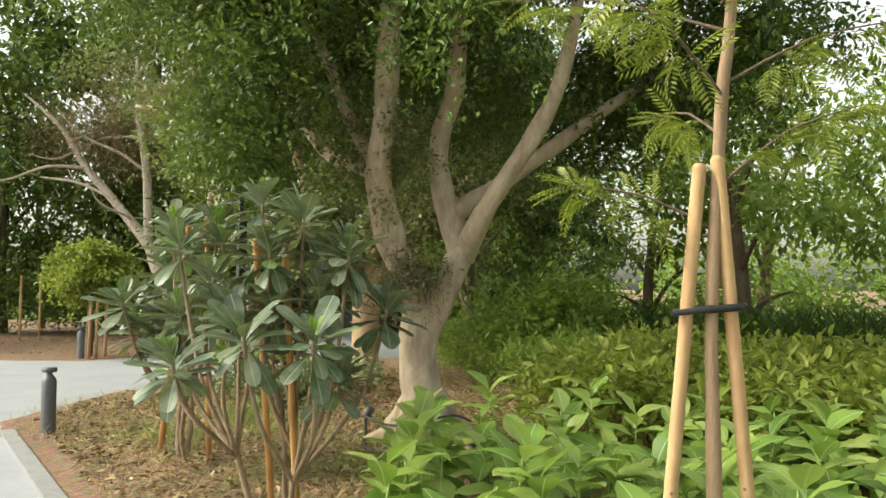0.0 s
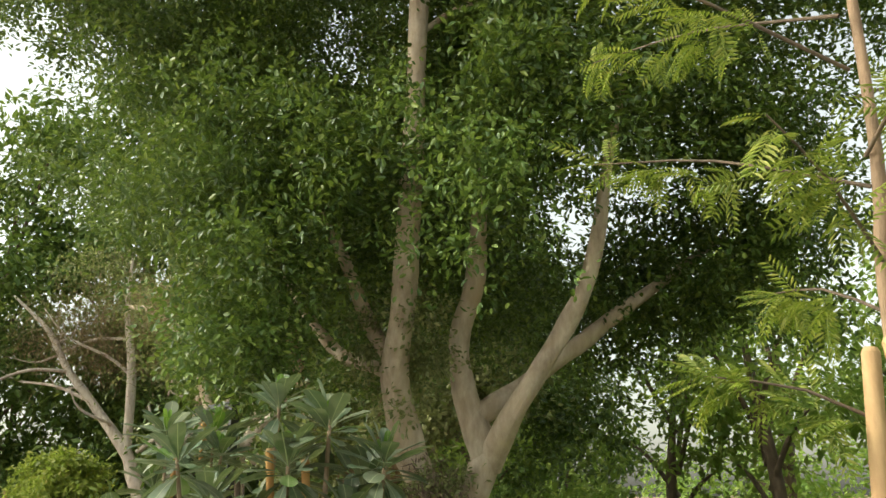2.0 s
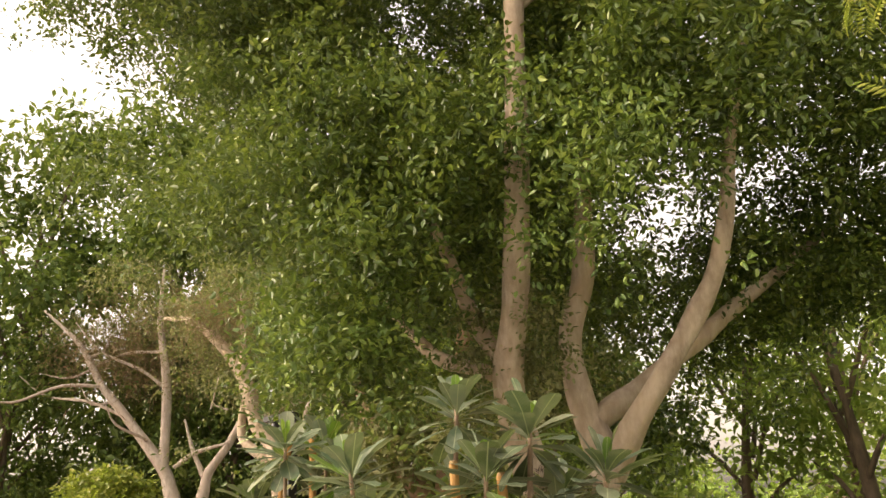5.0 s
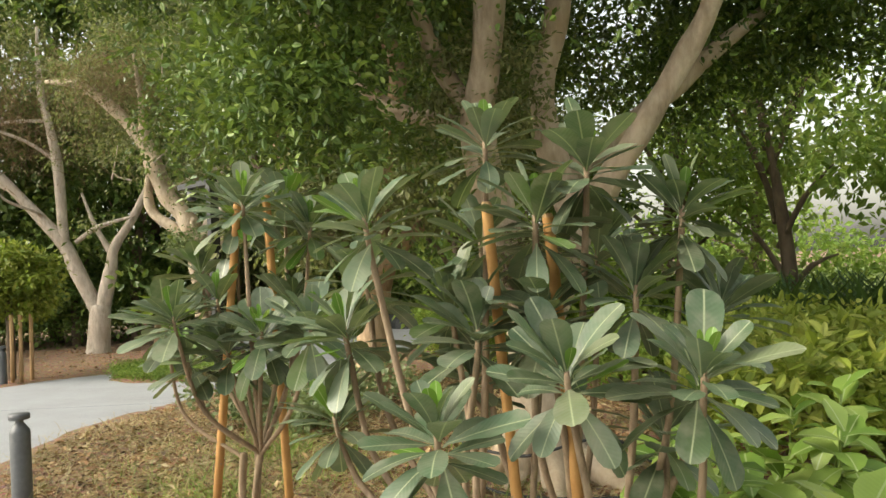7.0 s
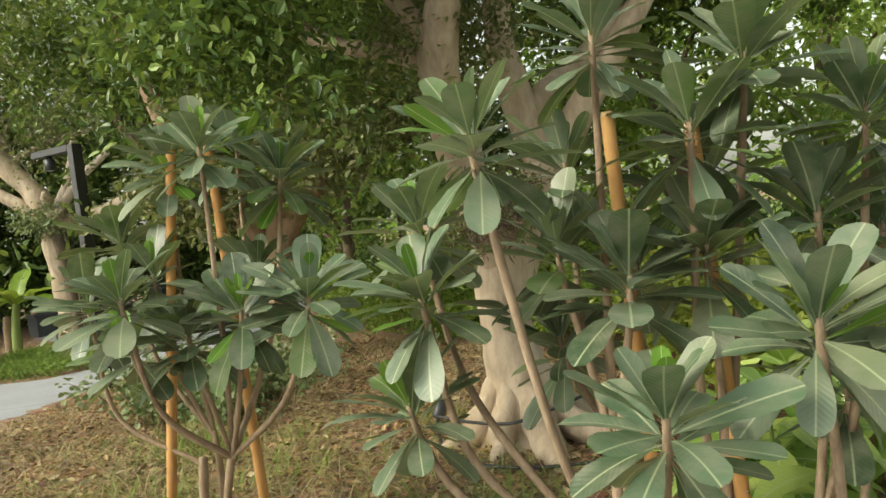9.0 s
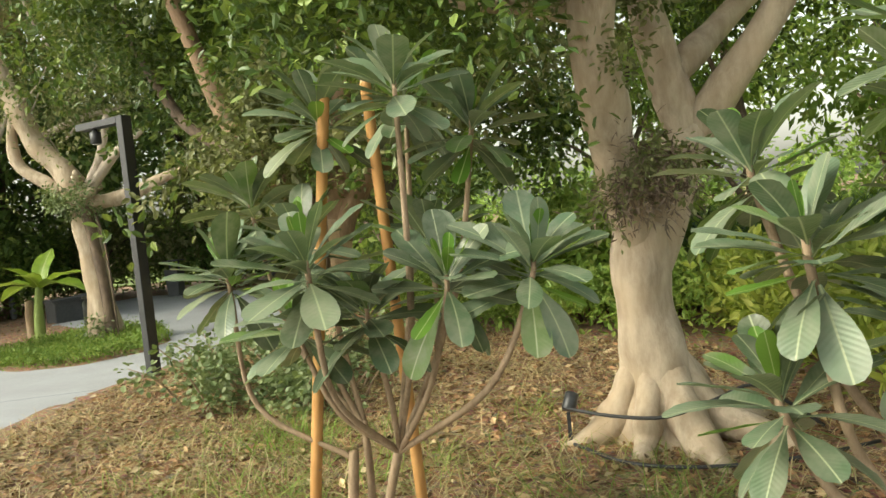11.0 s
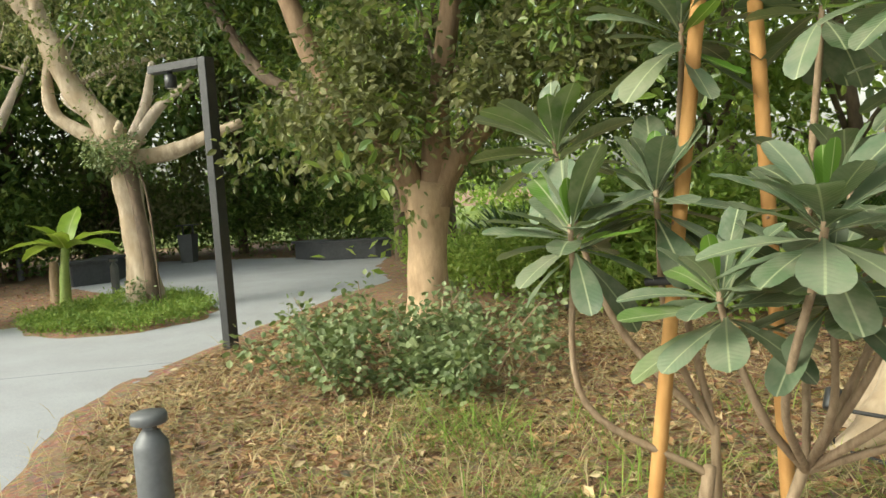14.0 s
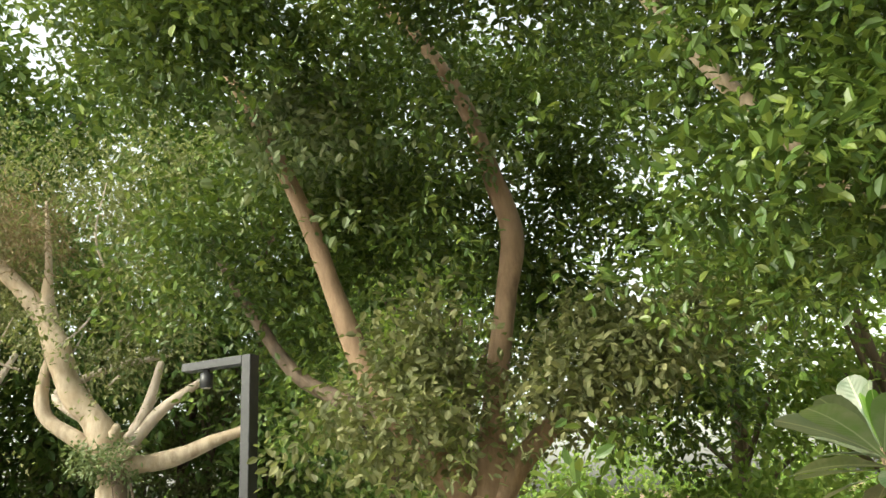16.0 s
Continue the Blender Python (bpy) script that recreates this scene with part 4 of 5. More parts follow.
spoon_shrub("spoon_leaf_shrub", "broad shrub of dusty grey-green spoon-shaped leaf rosettes", (-0.5, 6.25),
            (((-0.6, 6.2), (-0.72, 6.1, 0.58), 0.023), ((-0.45, 6.3), (-0.4, 6.25, 0.6), 0.024), ((-0.38, 6.2), (-0.25, 6.05, 0.5), 0.021), ((-0.55, 6.35), (-0.6, 6.4, 0.6), 0.021)),
            ((-0.635, 6.21, 2.1), (-0.25, 6.12, 1.98), (-0.98, 5.87, 1.825), (-0.42, 6.03, 1.8), (0.05, 6.15, 1.79), (-0.264, 5.64, 1.316), (0.1, 5.76, 1.303), (-1.2, 6.1, 1.43), (-1.28, 6.13, 1.09), (-0.61, 5.49, 1.17),
             (-1.24, 6.39, 1.62), (-0.41, 6.05, 1.48), (-0.11, 6.1, 1.54), (-0.83, 6.47, 1.19), (-0.3, 6.55, 1.68), (-0.75, 6.45, 1.75), (0.15, 6.4, 1.45), (-0.05, 6.2, 1.05), (-0.55, 6.6, 1.4), (-0.62, 5.95, 1.42), (-0.8, 6.2, 1.5)), 71, 0.252, 12)
spoon_shrub("spoon_leaf_sapling", "staked sapling with dusty spoon-shaped leaf rosettes", (-2.72, 7.6),
            (((-2.79, 7.65), (-2.76, 7.62, 0.54), 0.03), ((-2.64, 7.6), (-2.5, 7.43, 0.62), 0.024), ((-2.77, 7.68), (-2.72, 7.7, 0.66), 0.02)),
            ((-2.28, 7.05, 2.065), (-2.05, 7.36, 1.93), (-2.615, 6.85, 1.455), (-2.15, 6.97, 1.35), (-3.2, 7.48, 1.42), (-2.9, 7.62, 1.52), (-3.23, 7.89, 1.72), (-2.78, 7.69, 2.08), (-1.84, 6.95, 1.38), (-2.8, 7.17, 1.22), (-2.35, 7.6, 2.12), (-2.3, 7.55, 1.5), (-2.5, 7.15, 1.25)), 72, 0.31, 11)


def stake(points, radius, material, label, group):
    """A round timber stake with a chamfered top."""
    (x, y, z), (x1, y1, z1) = points
    v = np.array((x1 - x, y1 - y, z1 - z))
    ln = float(np.linalg.norm(v))
    m = Vector(v).to_track_quat("Z", "Y").to_matrix().to_4x4()
    t = new("stake")
    t.matrix_basis = Matrix.Translation((x, y, z)) @ m
    tagged(t, label, "stake", group)
    pv, pf = lathe([(0, 0), (radius, 0), (radius * 1.04, ln * 0.3), (radius * 0.97, ln * 0.6), (radius, ln - 0.014)], 12)
    part("pole", to_mesh("pole", pv, pf), material, t)
    pv, pf = lathe([(radius, ln - 0.014), (radius * 0.72, ln), (0, ln + 0.001)], 12)
    part("cut_top", to_mesh("cut_top", pv, pf, None, False), STAKEPALE, t)
    for q in range(4):
        kv, kf = lathe([(0.0, 0.003), (0.005, 0.002), (0.008, -0.004)], 8)
        a = q * 2.1 + x * 7
        kn = part("knot", to_mesh("knot", kv, kf), BARKBROWN, t)
        kn.matrix_basis = Matrix.Translation((radius * math.cos(a), radius * math.sin(a), ln * (0.25 + 0.2 * q))) @ Vector((math.cos(a), math.sin(a), 0)).to_track_quat("Z", "Y").to_matrix().to_4x4()
    return t


def strap(points, label):
    v, f = tube(points, [0.013] * len(points), 8, 0.04, 0.1)
    return tagged(part("tree_strap", to_mesh("tree_strap", v * (1, 1, 1), f), RUBBER), label, "strap")


stake(((-3.02, 7.61, -0.1), (-2.72, 7.65, 2.2)), 0.026, STAKE, "orange-brown round timber stake beside the sapling", "stakes of the sapling")
stake(((-2.47, 7.68, -0.1), (-2.54, 7.68, 2.2)), 0.026, STAKE, "orange-brown round timber stake beside the sapling", "stakes of the sapling")
strap([(-2.95, 7.62, 1.2), (-2.75, 7.55, 1.21), (-2.5, 7.66, 1.22), (-2.7, 7.74, 1.21), (-2.93, 7.66, 1.2)], "black rubber strap tying sapling and stakes together")
stake(((-0.58, 6.3, -0.1), (-0.62, 6.13, 1.86)), 0.02, STAKE, "orange-brown timber stake inside the shrub", "stakes of the shrub")
stake(((-0.33, 6.22, -0.1), (-0.4, 6.14, 1.8)), 0.021, STAKE, "orange-brown timber stake inside the shrub", "stakes of the shrub")


# ---- staked feathery sapling ----
def pinnate(r):
    """Compound leaf of unit length: leaflets in pairs along a curved rachis."""
    vs, fs, us, n = [], [], [], 0
    dv, df, du = diamond_leaf(0.24)
    for i in range(9):
        y = 0.14 + i * 0.098
        z = -0.3 * y * y
        for s in (-1, 1):
            d = np.array([[s * 0.85, 0.55, -0.25]])
            v, f, u = scatter((dv, df, du), np.array([[0.0, y, z]]), frames_of(d, np.array([[0, 0, 1.0]])), np.array([0.3 * (1 - 0.35 * abs(i - 4) / 5)]))
            vs.append(v), fs.append(f + n), us.append(u)
            n += len(v)
    vs.append(np.array([(-0.006, 0, 0), (0.006, 0, 0), (0.004, 1, -0.3), (-0.004, 1, -0.3)]))
    fs.append(np.array([(0, 1, 2, 3)]) + n)
    us.append(np.zeros((4, 2)))
    return np.vstack(vs), np.vstack(fs), np.vstack(us)


def feathery_sapling():
    r = np.random.default_rng(81)
    t = thing("feathery_sapling", "young tree with yellow-green feathery leaves tied to stakes", "tree", (2.12, 5.4, 0))
    limb("trunk", [(0, 0, -0.05), (0.0, 0, 0.8), (0, 0, 1.44), (0.03, 0.02, 2.05), (0.05, 0.03, 2.32), (0.08, 0.04, 2.6), (0.1, 0.1, 3.4), (0.05, 0.15, 4.3)], (0.028, 0.026, 0.024, 0.023, 0.022, 0.02, 0.016, 0.008), BARKBROWN, t, 10, 0.15)
    pos, dirs = [], []
    for z, a, ln in ((1.75, 200, 0.55), (1.95, 330, 0.5), (2.1, 120, 0.7), (2.25, 250, 0.7), (2.3, 20, 0.6), (2.5, 170, 0.9), (2.6, 300, 0.7), (2.8, 70, 0.9), (2.9, 215, 1.2), (3.1, 150, 1.1), (3.2, 340, 0.9), (3.5, 190, 1.2), (3.6, 60, 0.9), (3.9, 240, 1.0), (4.1, 130, 0.8), (4.25, 10, 0.6)):
        c, s = math.cos(radians(a)), math.sin(radians(a))
        b = np.array((0.05, 0.03, z))
        e = b + np.array((c * ln, s * ln, 0.35 * ln))
        limb("branch", [tuple(b), tuple((b + e) / 2 + (0, 0, 0.05)), tuple(e)], (0.007, 0.005, 0.002), BARKDARK, t, 6, 0.2)
        for q in range(34):
            k = 0.25 + 0.75 * r.random()
            pos.append(b + (e - b) * k)
            dirs.append(np.array((c, s, 0)) * 0.7 + r.normal(size=3) * 0.7 + (0, 0, -0.15))
    pos, dirs = np.array(pos), np.array(dirs)
    v, f, u = scatter(pinnate(r), pos, frames_of(dirs, r.normal(size=pos.shape) * 0.3 + (0, 0, 1)), r.uniform(0.11, 0.2, len(pos)))
    part("crown", to_mesh("crown", v, f, u, False), NEEM, t, "feathery yellow-green compound leaves")


feathery_sapling()
for a, b in (((1.9, 5.28, -0.1), (2.09, 5.385, 2.01)), ((2.285, 5.495, -0.1), (2.145, 5.415, 2.04))):
    stake((a, b), 0.025, STAKEPALE, "pale round timber stake leaning to the young tree", "stakes of the young tree")
strap([(2.0, 5.31, 1.475), (2.12, 5.365, 1.49), (2.22, 5.43, 1.5), (2.12, 5.44, 1.5), (2.0, 5.36, 1.475)], "black rubber strap round trunk and stakes")

# ---- bed planting ----
BROAD_MESH = []
for w, b in ((0.3, 0.3), (0.33, 0.18), (0.27, 0.5)):
    me = to_mesh("leaf", *large_leaf(w, BROAD_ST, b, 0.25, 0.02))
    me.materials.append(BROAD)
    BROAD_MESH.append(me)


def broad_plant(seed, height, n):
    r = np.random.default_rng(seed)
    t = thing("broad_leaf_plant", "light green broad-leaved bedding plant", "plant", (0, 0, 0), "broad-leaved bedding plants")
    limb("stalk", [(0, 0, -0.05), (0.02, 0.01, height * 0.5), (0.0, 0.02, height)], (0.012, 0.01, 0.006), GREENSTEM, t, 6, 0.1)
    for q in range(n):
        k = q / (n - 1)
        a = q * 2.39996 + r.uniform(-0.3, 0.3)
        el = radians(-12 + 72 * k ** 2.2) + r.normal() * 0.2
        d = (math.cos(a) * math.cos(el), math.sin(a) * math.cos(el), math.sin(el))
        ob = part("leaf", BROAD_MESH[int(r.integers(0, 3))], None, t)
        ob.matrix_basis = basis(d, (-d[0] * 0.3, -d[1] * 0.3, 1.0), (0, 0, height * (0.3 + 0.7 * k)), (0.34 - 0.13 * k) * r.uniform(0.85, 1.15))
    return t


PLANTS = [broad_plant(90 + i, h, n) for i, (h, n) in enumerate(((0.66, 17), (0.58, 16), (0.74, 18)))]
r = np.random.default_rng(95)
BROAD_ZONE = [(0.35, 5.15), (2.0, 4.35), (5.0, 2.8), (6.5, 4.0), (6.0, 8.0), (2.6, 9.6), (0.2, 8.6), (-0.4, 7.4), (0.15, 6.5)]
spots = []
while len(spots) < 165:
    q = np.array((r.uniform(-0.5, 6.5), r.uniform(2.8, 9.6)))
    if inside(q[:1], q[1:], BROAD_ZONE)[0] and all(np.hypot(*(q - s)) > 0.23 for s in spots):
        spots.append(q)
for i, (x, y) in enumerate(spots):
    if i < 3:
        PLANTS[i].matrix_basis = pose(x, y, 0, 0, 0, i * 50)
    else:
        copy_thing(PLANTS[i % 3], pose(x, y, 0, r.uniform(-9, 9), r.uniform(-9, 9), r.uniform(0, 360)) @ Matrix.Scale(r.uniform(0.8, 1.15), 4))


def spread_in(zone, n, r):
    z = np.array(zone)
    p = r.uniform(z.min(0), z.max(0), (n * 4, 2))
    return p[inside(p[:, 0], p[:, 1], [tuple(q) for q in zone])][:n]


def groundcover(name, zone, n, per, h, leaf, tmpl, material, label, category, seed, clump_r=0.1):
    r = np.random.default_rng(seed)
    p = spread_in(zone, n, r)
    hh = h * (0.75 + 0.25 * gaps(np.column_stack([p, np.zeros(len(p))]), 1.6, seed))
    c = np.column_stack([p, hh * r.random(len(p)) ** 0.45])
    v, f, u = leaves_round(c, per, clump_r, leaf, tmpl, r, -0.15, 0.8)
    return tagged(part(name, to_mesh(name, v, f, u, False), material), label, category, kind="stuff")


groundcover("yellow_groundcover", [(0.0, 8.7), (2.6, 9.4), (6.0, 7.8), (9.5, 6.0), (11, 10), (6.5, 13.0), (2.5, 14.0), (-0.3, 14.0), (-0.2, 10.4)], 4600, 12, 1.1, 0.13, small_leaf(0.42), COVER, "knee-high yellow-green leafy groundcover", "groundcover", 101)
groundcover("side_groundcover", [(-3.6, 14.5), (-0.4, 12.0), (-0.2, 15.5), (-2.5, 18.0), (-5.4, 19.5), (-5.6, 17.2)], 2500, 12, 1.0, 0.09, small_leaf(0.45), PALELEAF, "green leafy groundcover behind the trees", "groundcover", 102)
groundcover("side_shrubbery", [(-3.4, 14.8), (-1.3, 12.9), (-0.4, 14.4), (-2.2, 16.8)], 520, 13, 1.9, 0.12, small_leaf(0.5), PALELEAF, "light green leafy bushes behind the fig tree", "shrubbery", 108, 0.14)
groundcover("round_patch", [(-11.0, 15.25), (-10.25, 14.38), (-9.4, 14.06), (-8.55, 14.14), (-8.1, 15.0), (-8.3, 15.95), (-9.2, 17.35), (-10.8, 17.8)], 2000, 12, 0.2, 0.06, diamond_leaf(0.4), LAWN, "low bright green groundcover round the leaning tree", "groundcover", 103, 0.06)


groundcover("undergrowth", [(-7.2, 24.6), (-10.3, 25.9), (-15.6, 27.2), (-15.8, 24.2), (-14.9, 21.6), (-17, 20), (-22, 17), (-24, 24), (-18, 30), (-8, 30), (-6.2, 24), (-5.4, 19.2)], 5200, 13, 2.7, 0.17, diamond_leaf(0.5), BACKLEAF, "dark green undergrowth behind the plaza", "undergrowth", 106, 0.22)


groundcover("shrubbery", [(-2.2, 16.6), (0.6, 15.6), (4.2, 15.2), (8.4, 13.6), (12, 11), (13, 14), (8, 17.5), (3, 18.5), (-2, 19.5)], 800, 12, 1.7, 0.12, diamond_leaf(0.5), PALELEAF, "light green shrubbery behind the strap-leaved hedge", "shrubbery", 107, 0.16)


def strap_hedge():
    r = np.random.default_rng(104)
    p = spread_in([(-4.2, 18.2), (-1.5, 15.6), (0.5, 14.3), (4.0, 14.0), (8.0, 12.4), (10.5, 10.5), (11.5, 12), (8, 14.2), (4, 15.6), (-1, 17), (-3.9, 19.6)], 4600, r)
    n = len(p)
    st = [(0, 0.35), (0.3, 0.6), (0.65, 0.5), (1, 0.02)]
    v, f, u = large_leaf(0.045, st, 0.35, 0.3)
    a = r.uniform(0, 6.28, n)
    d = np.column_stack([np.cos(a) * 0.35, np.sin(a) * 0.35, np.ones(n)])
    out = scatter((v, f, u), np.column_stack([p, np.full(n, -0.02)]), frames_of(d, np.column_stack([-np.cos(a), -np.sin(a), np.full(n, 0.3)])), r.uniform(1.1, 1.75, n))
    tagged(part("strap_leaf_hedge", to_mesh("strap_leaf_hedge", *out), STRAP), "dark green hedge of long strap leaves", "hedge", kind="stuff")


strap_hedge()


def low_shrub():
    r = np.random.default_rng(105)
    t = thing("low_shrub", "sprawling low shrub with dull grey-green leaves", "shrub", (-4.45, 11.3, 0))
    t.rotation_euler = (0, 0, radians(-22))
    t.scale = (1.0, 1.0, 0.86)
    blobs = [(-0.7, 0.0, 0.25, 0.75, 0.8, 0.35), (0.1, -0.2, 0.3, 0.8, 0.8, 0.4), (0.7, -0.5, 0.15, 0.6, 0.5, 0.28), (0.3, 0.7, 0.3, 0.9, 0.7, 0.4), (-0.9, 0.8, 0.3, 0.5, 0.5, 0.35)]
    shoots = []
    for i in range(26):
        a = i * 2.4
        s = np.array((1.15 * math.cos(a) * r.random() - 0.1, 1.0 * math.sin(a) * r.random() + 0.1, 0.0))
        e = s + np.array((0.5 * math.cos(a), 0.45 * math.sin(a), r.uniform(0.35, 0.85)))
        m = s * 0.5 + e * 0.5 + (0, 0, 0.1)
        limb("stem", [tuple(s), tuple(m), tuple(e)], (0.011, 0.008, 0.004), STEM, t, 6, 0.15)
        shoots += [m * (1 - w) + e * w for w in r.random(4)]
    c = np.vstack([clumps(blobs, 250, r, 0.08, 2.6), np.array(shoots)])
    v, f, u = leaves_round(c, 16, 0.09, 0.068, small_leaf(0.72), r, 0.2)
    v[:, 2] = np.maximum(v[:, 2], 0.02)
    part("foliage", to_mesh("foliage", v, f, u, False), IVY, t)


low_shrub()


def grass_tufts(name, spots, blades, h, material, label, seed):
    r = np.random.default_rng(seed)
    p = np.repeat(np.array(spots), blades, axis=0) + r.normal(size=(len(spots) * blades, 2)) * 0.17
    n = len(p)
    v, f, u = large_leaf(0.018, [(0, 0.5), (0.4, 0.6), (0.75, 0.4), (1, 0.02)], 0.5, 0.2)
    a = r.uniform(0, 6.28, n)
    d = np.column_stack([np.cos(a) * 0.6, np.sin(a) * 0.6, r.uniform(0.5, 1.3, n)])
    out = scatter((v[:, :] * (1, 1, 1), f, u), np.column_stack([p, soil_height(p[:, 0], p[:, 1]) - 0.01]), frames_of(d, np.column_stack([-np.cos(a), -np.sin(a), np.full(n, 0.4)])), h * r.uniform(0.4, 1.2, n))
    return tagged(part(name, to_mesh(name, *out), material), label, "grass", kind="stuff")


BED = [(-5.9, 8.4), (-2.6, 6.6), (0.2, 5.2), (0.0, 6.6), (-0.4, 7.6), (0.3, 9.5), (-0.4, 12.0), (-3.8, 14.8), (-6.4, 15.5), (-6.6, 13.2), (-6.85, 11.9), (-6.7, 10.4), (-6.3, 9.3)]
r = np.random.default_rng(111)
grass_tufts("dry_grass", spread_in(BED, 420, r), 22, 0.24, DRYGRASS, "straw-coloured dry grass tufts on the mulch", 112)
grass_tufts("green_grass", [(-3.9, 9.6), (-3.7, 9.8), (-4.1, 9.5), (-3.4, 8.2), (-2.9, 8.6), (-3.6, 8.0), (-1.9, 8.0), (-4.3, 10.2), (-3.0, 9.6), (-1.2, 8.2), (-2.0, 9.9), (-3.6, 9.3), (-3.75, 9.45), (-4.0, 9.75), (-3.2, 8.0), (-2.6, 8.9), (-1.5, 7.9)], 60, 0.3, LAWN, "green grass tufts on the mulch", 113)
grass_tufts("mixed_grass", spread_in([(-4.9, 8.3), (-2.6, 7.2), (-0.9, 6.9), (-0.7, 9.0), (-3.0, 9.9), (-5.6, 9.9)], 46, r), 34, 0.22, LAWN, "thin green grass growing through the mulch", 116)
grass_tufts("path_edge_weeds", [(-6.25 + 0.1 * r.normal(), 8.6 + 0.25 * i) for i in range(12)] + [(-5.6, 8.0), (-6.0, 8.2)], 16, 0.2, DRYGRASS, "thin weeds along the path edge", 114)


def litter():
    r = np.random.default_rng(115)
    p = np.vstack([spread_in(BED, 26000, r), spread_in([(-11.4, 14.9), (-16, 13), (-22, 11), (-22, 20), (-14.8, 21.6), (-13.3, 19.9), (-11.4, 18.3)], 3000, r)])
    n = len(p)
    a = r.uniform(0, 6.28, n)
    d = np.column_stack([np.cos(a), np.sin(a), r.normal(size=n) * 0.25])
    out = scatter(diamond_leaf(0.45), np.column_stack([p, soil_height(p[:, 0], p[:, 1]) + 0.012 + 0.012 * r.random(n)]), frames_of(d, r.normal(size=(n, 3)) * 0.45 + (0, 0, 1)), 0.025 + 0.085 * r.random(n) ** 1.7)
    tagged(part("leaf_litter", to_mesh("leaf_litter", out[0], out[1], out[2], False), LITTER), "brown fallen leaves strewn on the mulch", "litter", kind="stuff")
    p = spread_in(BED, 11000, r)
    n = len(p)
    a = r.uniform(0, 6.28, n)
    d = np.column_stack([np.cos(a), np.sin(a), r.normal(size=n) * 0.12])
    out = scatter(diamond_leaf(0.035), np.column_stack([p, soil_height(p[:, 0], p[:, 1]) + 0.025]), frames_of(d, np.tile((0, 0, 1.0), (n, 1))), r.uniform(0.1, 0.3, n))
    tagged(part("dry_stalks", to_mesh("dry_stalks", out[0], out[1], out[2], False), DRYGRASS), "dry stalks lying on the mulch", "litter", kind="stuff")


litter()


# ---- banana, ball-topped tree ----
def banana():
    t = thing("banana_plant", "small banana plant with arching bright green leaves", "plant", (-11.79, 17.59, 0))
    limb("stem", [(0, 0, -0.05), (0.03, 0, 0.5), (0.1, 0, 1.0)], (0.11, 0.09, 0.06), GREENSTEM, t, 10, 0.1)
    limb("old_stem", [(-0.2, 0.05, -0.05), (-0.2, 0.05, 0.5), (-0.18, 0.05, 0.75)], (0.1, 0.09, 0.07), STEM, t, 10, 0.1, label="cut brown stem")
    st = [(0, 0.05), (0.1, 0.25), (0.25, 0.8), (0.5, 1.0), (0.75, 0.85), (0.92, 0.45), (1, 0.05)]
    for i, (a, el, ln, b) in enumerate(((205, 40, 1.0, 0.7), (95, 72, 0.95, 0.35), (345, 30, 1.15, 0.6), (20, 50, 1.0, 0.7), (165, 30, 1.0, 0.7), (285, 55, 0.85, 0.6), (60, 35, 0.95, 0.8), (245, 65, 0.8, 0.5), (130, 50, 0.9, 0.6))):
        me = to_mesh("leaf", *large_leaf(0.21, st, b, 0.35, 0.03))
        c, s = math.cos(radians(a)), math.sin(radians(a))
        e = radians(el)
        ob = part("leaf", me, BANANA, t)
        ob.matrix_basis = basis((c * math.cos(e), s * math.cos(e), math.sin(e)), (-c, -s, 1.0), (0.1, 0, 0.95), ln)


banana()


def ball_tree():
    r = np.random.default_rng(121)
    t = thing("ball_tree", "small clipped tree with a round bright green crown", "tree", (-12.5, 14.25, 0))
    limb("trunk", [(0, 0, -0.1), (0.03, 0, 0.8), (0, 0, 1.6)], (0.1, 0.08, 0.06), BARKDARK, t)
    crown("crown", [(0, 0, 1.95, 0.9, 0.9, 0.62), (0.2, 0.1, 2.3, 0.55, 0.55, 0.35)], 700, 14, 0.1, 0.12, diamond_leaf(0.5), NEEM, t, r, "", 0.4, -0.8, 1.0, 0.0, 0.12)


ball_tree()
for x, y, lab in ((-12.17, 14.0, ""), (-12.07, 14.1, ""), (-12.1, 14.36, ""), (-18.6, 16.7, ""), (-18.3, 17.1, "")):
    stake(((x, y, -0.1), (x + 0.03, y, 1.25 if x > -15 else 1.9)), 0.035, STAKEPALE, "pale timber stake of a tree across the path", "stakes across the path")


# ---- fixtures ----
def bollard(at):
    t = thing("bollard", "grey metal bollard light with a flat round cap", "bollard", (*at, 0), "grey bollard lights")
    v, f = lathe([(0, -0.05), (0.072, -0.05), (0.074, 0.0), (0.074, 0.56), (0.07, 0.585), (0.036, 0.635), (0.03, 0.64)], 28)
    part("body", to_mesh("body", v, f), METAL, t)
    v, f = lathe([(0.03, 0.635), (0.03, 0.668)], 20)
    part("neck", to_mesh("neck", v, f), METAL, t)
    v, f = lathe([(0, 0.664), (0.066, 0.664), (0.076, 0.67), (0.077, 0.7), (0.07, 0.712), (0, 0.716)], 28)
    part("cap", to_mesh("cap", v, f), METAL, t)
    return t


first = bollard((-4.99, 7.92))
for x, y in ((-12.17, 13.8), (-11.2, 18.25), (-16.2, 22.5)):
    copy_thing(first, pose(x, y, 0))


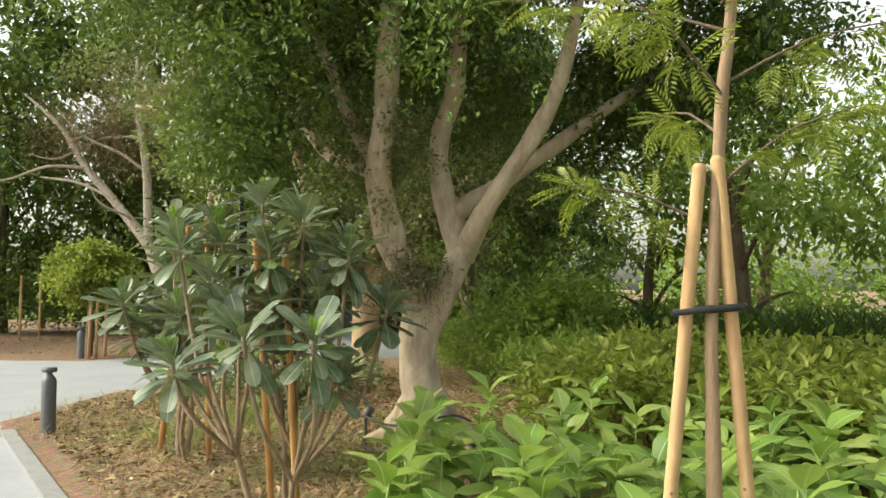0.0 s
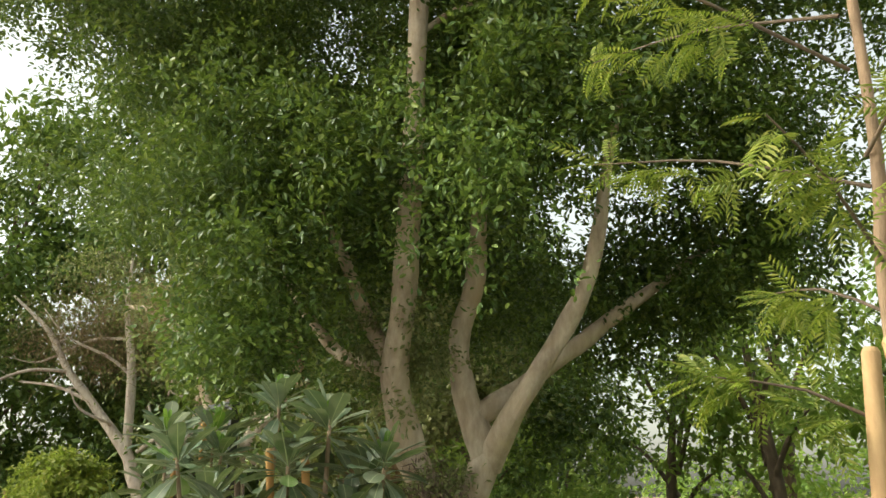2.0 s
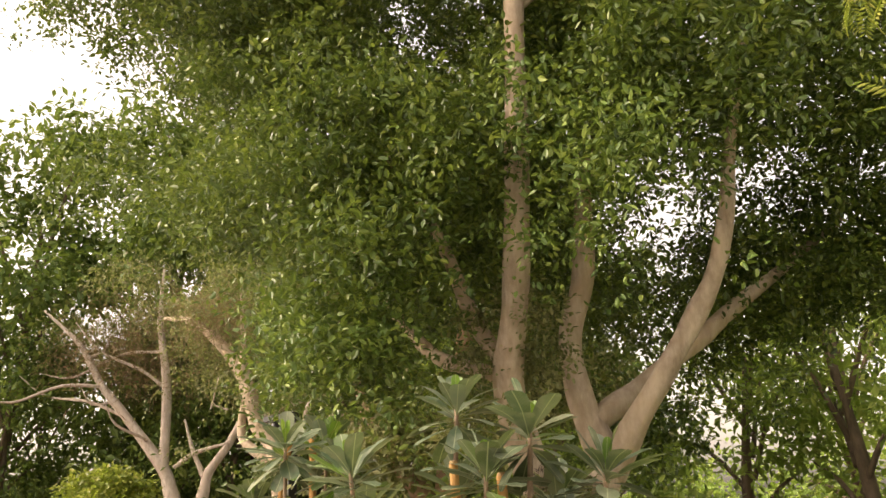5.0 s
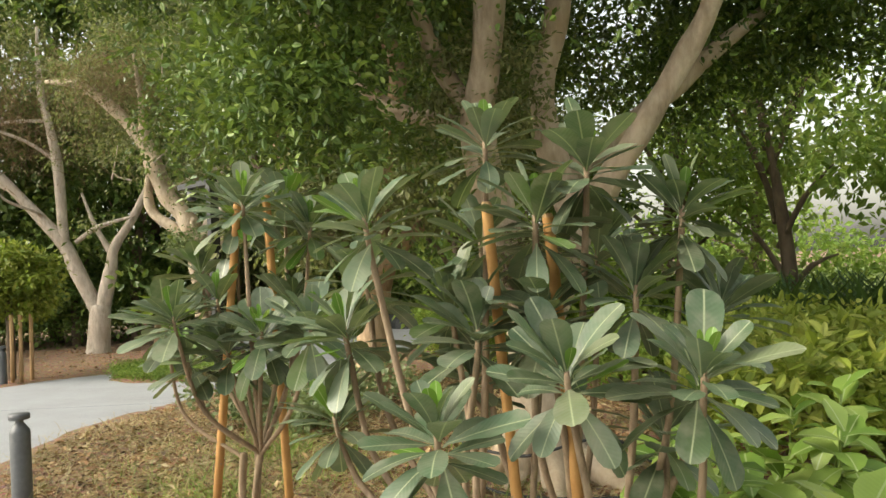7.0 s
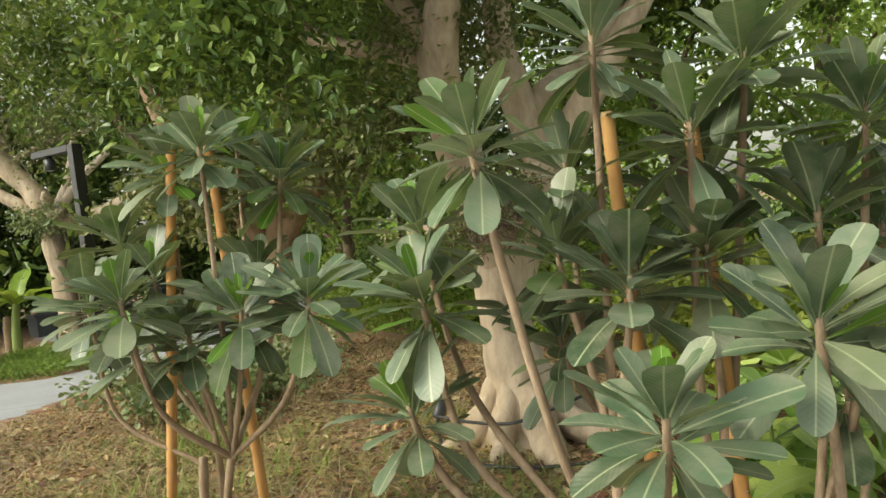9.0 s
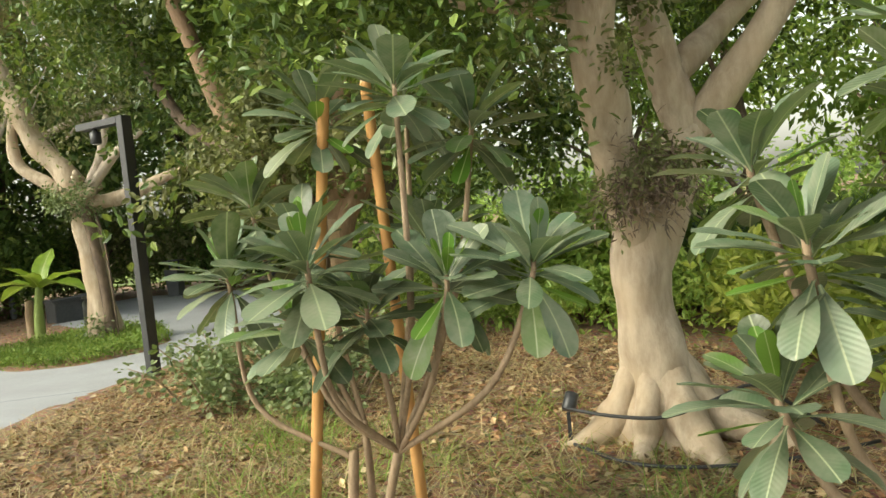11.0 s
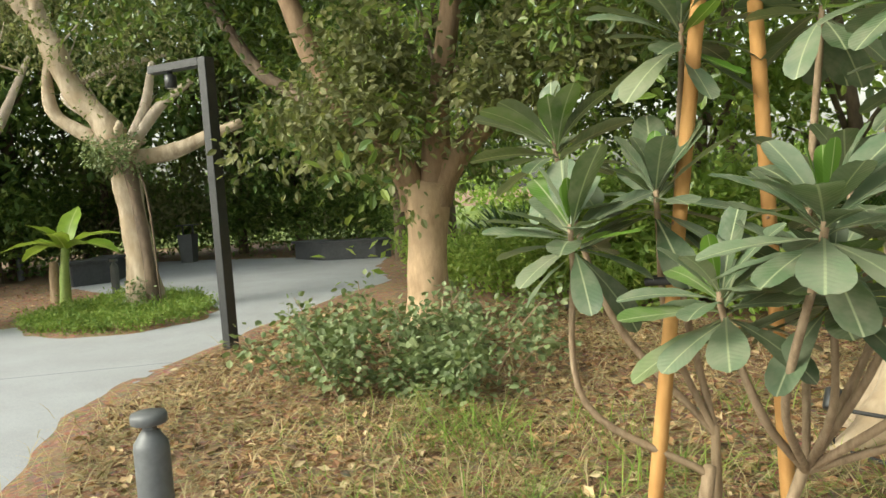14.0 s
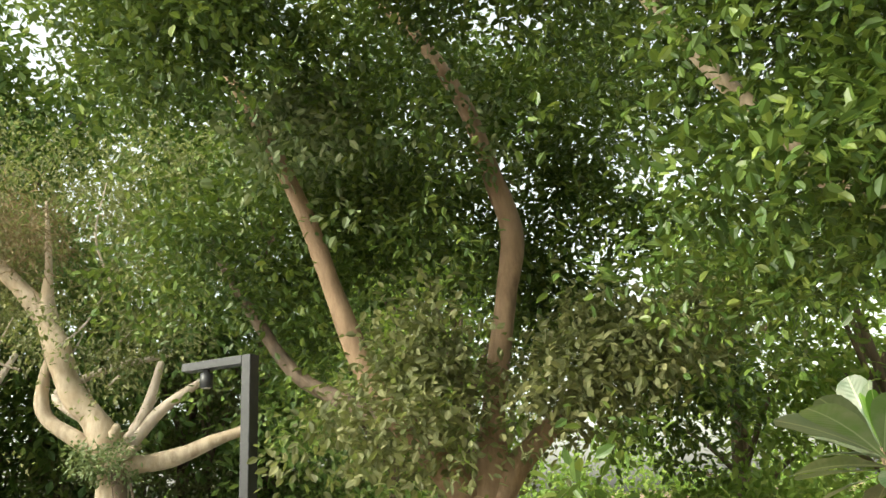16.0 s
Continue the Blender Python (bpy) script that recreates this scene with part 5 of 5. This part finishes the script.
def lamp_post():
    t = thing("lamp_post", "black square garden lamp post with a short arm", "lamp post", (-6.66, 12.68, 0))
    part("post", box_bm(-0.05, -0.07, -0.05, 0.05, 0.07, 3.1, 0.004), BLACKMETAL, t)
    part("base_plate", box_bm(-0.1, -0.12, 0.0, 0.1, 0.12, 0.02, 0.003), BLACKMETAL, t)
    part("arm", box_bm(-0.78, -0.07, 3.02, -0.052, 0.07, 3.1, 0.004), BLACKMETAL, t)
    v, f = lathe([(0, 2.84), (0.05, 2.84), (0.065, 2.85), (0.065, 2.98), (0.03, 2.99), (0.03, 3.018)], 20)
    h = part("spotlight", to_mesh("spotlight", v, f), BLACKMETAL, t)
    h.location = (-0.52, 0, 0)
    v, f = lathe([(0, 2.837), (0.045, 2.837), (0.045, 2.842)], 20)
    g = part("lens", to_mesh("lens", v, f), LENS, h)
    t.rotation_euler = (0, 0, radians(-20))


lamp_post()


def block_bench(name, pts, h, label):
    """A solid angular bench: an undercut body and a slab on top."""
    t = thing(name, label, "bench", (0, 0, 0))
    for nm, grow, z0, z1 in (("body", -0.07, -0.02, h - 0.07), ("seat", 0.0, h - 0.066, h)):
        bm = bmesh.new()
        cx = sum(q[0] for q in pts) / len(pts)
        cy = sum(q[1] for q in pts) / len(pts)
        ring = [(cx + (x - cx) * (1 + grow), cy + (y - cy) * (1 + grow)) for x, y in pts]
        lo = [bm.verts.new((x, y, z0)) for x, y in ring]
        hi = [bm.verts.new((x, y, z1)) for x, y in ring]
        bm.faces.new(hi)
        bm.faces.new(lo[::-1])
        for q in range(len(ring)):
            bm.faces.new((lo[q - 1], lo[q], hi[q], hi[q - 1]))
        bmesh.ops.recalc_face_normals(bm, faces=bm.faces[:])
        bmesh.ops.bevel(bm, geom=bm.edges[:], offset=0.012, segments=2, affect="EDGES")
        part(nm, bm, DARKSTONE, t)


block_bench("plaza_bench", [(-10.0, 24.8), (-8.9, 23.75), (-7.4, 23.6), (-7.0, 23.75), (-7.3, 24.3), (-8.6, 24.4), (-9.4, 25.1)], 0.48, "dark grey angular concrete bench on the plaza")
block_bench("side_bench", [(-13.5, 20.4), (-12.9, 21.2), (-13.3, 22.4), (-14.0, 22.5), (-13.7, 21.3), (-14.0, 20.7)], 0.55, "dark grey angular concrete bench by the path")


def bin_thing():
    t = thing("litter_bin", "dark grey tapered litter bin behind the plaza", "bin", (-13.4, 25.9, 0))
    v, f = lathe([(0, 0), (0.24, 0), (0.3, 0.75), (0.31, 0.8), (0.27, 0.8), (0.25, 0.3), (0, 0.3)], 4)
    b = part("body", to_mesh("body", v, f, None, False), METAL, t)
    b.rotation_euler = (0, 0, radians(45))
    part("post", box_bm(-0.17, 0.02, 0.7, -0.13, 0.06, 1.05, 0.004), METAL, t)
    part("post", box_bm(0.13, 0.02, 0.7, 0.17, 0.06, 1.05, 0.004), METAL, t)
    part("lid", box_bm(-0.25, -0.2, 1.05, 0.25, 0.25, 1.08, 0.006), METAL, t)


bin_thing()


def spike_light():
    t = thing("spike_light", "small black garden spotlight on a spike", "garden light", (-1.82, 9.19, 0))
    part("spike", box_bm(-0.012, -0.012, -0.08, 0.012, 0.012, 0.24, 0.002), BLACKMETAL, t)
    v, f = lathe([(0, 0), (0.04, 0), (0.045, 0.01), (0.045, 0.11), (0.035, 0.12), (0.03, 0.1), (0, 0.1)], 16)
    h = part("head", to_mesh("head", v, f), BLACKMETAL, t)
    h.matrix_basis = pose(0, 0, 0.25, -25, 20, 0)


spike_light()
for nm, pts in (("irrigation_hose", [(-1.82, 9.16, 0.27), (-1.55, 9.0, 0.25), (-1.25, 8.88, 0.26), (-0.95, 8.95, 0.33), (-0.72, 9.1, 0.36), (-0.5, 9.2, 0.22), (-0.3, 9.2, 0.06)]), ("irrigation_hose", [(-1.8, 9.1, 0.06), (-1.5, 8.75, 0.045), (-1.1, 8.6, 0.05), (-0.6, 8.65, 0.06), (-0.1, 8.9, 0.045)])):
    v, f = tube(pts, [0.011] * len(pts), 8, 0.08, 0.0)
    tagged(part(nm, to_mesh(nm, v, f), RUBBER), "black irrigation hose round the tree foot", "hose")
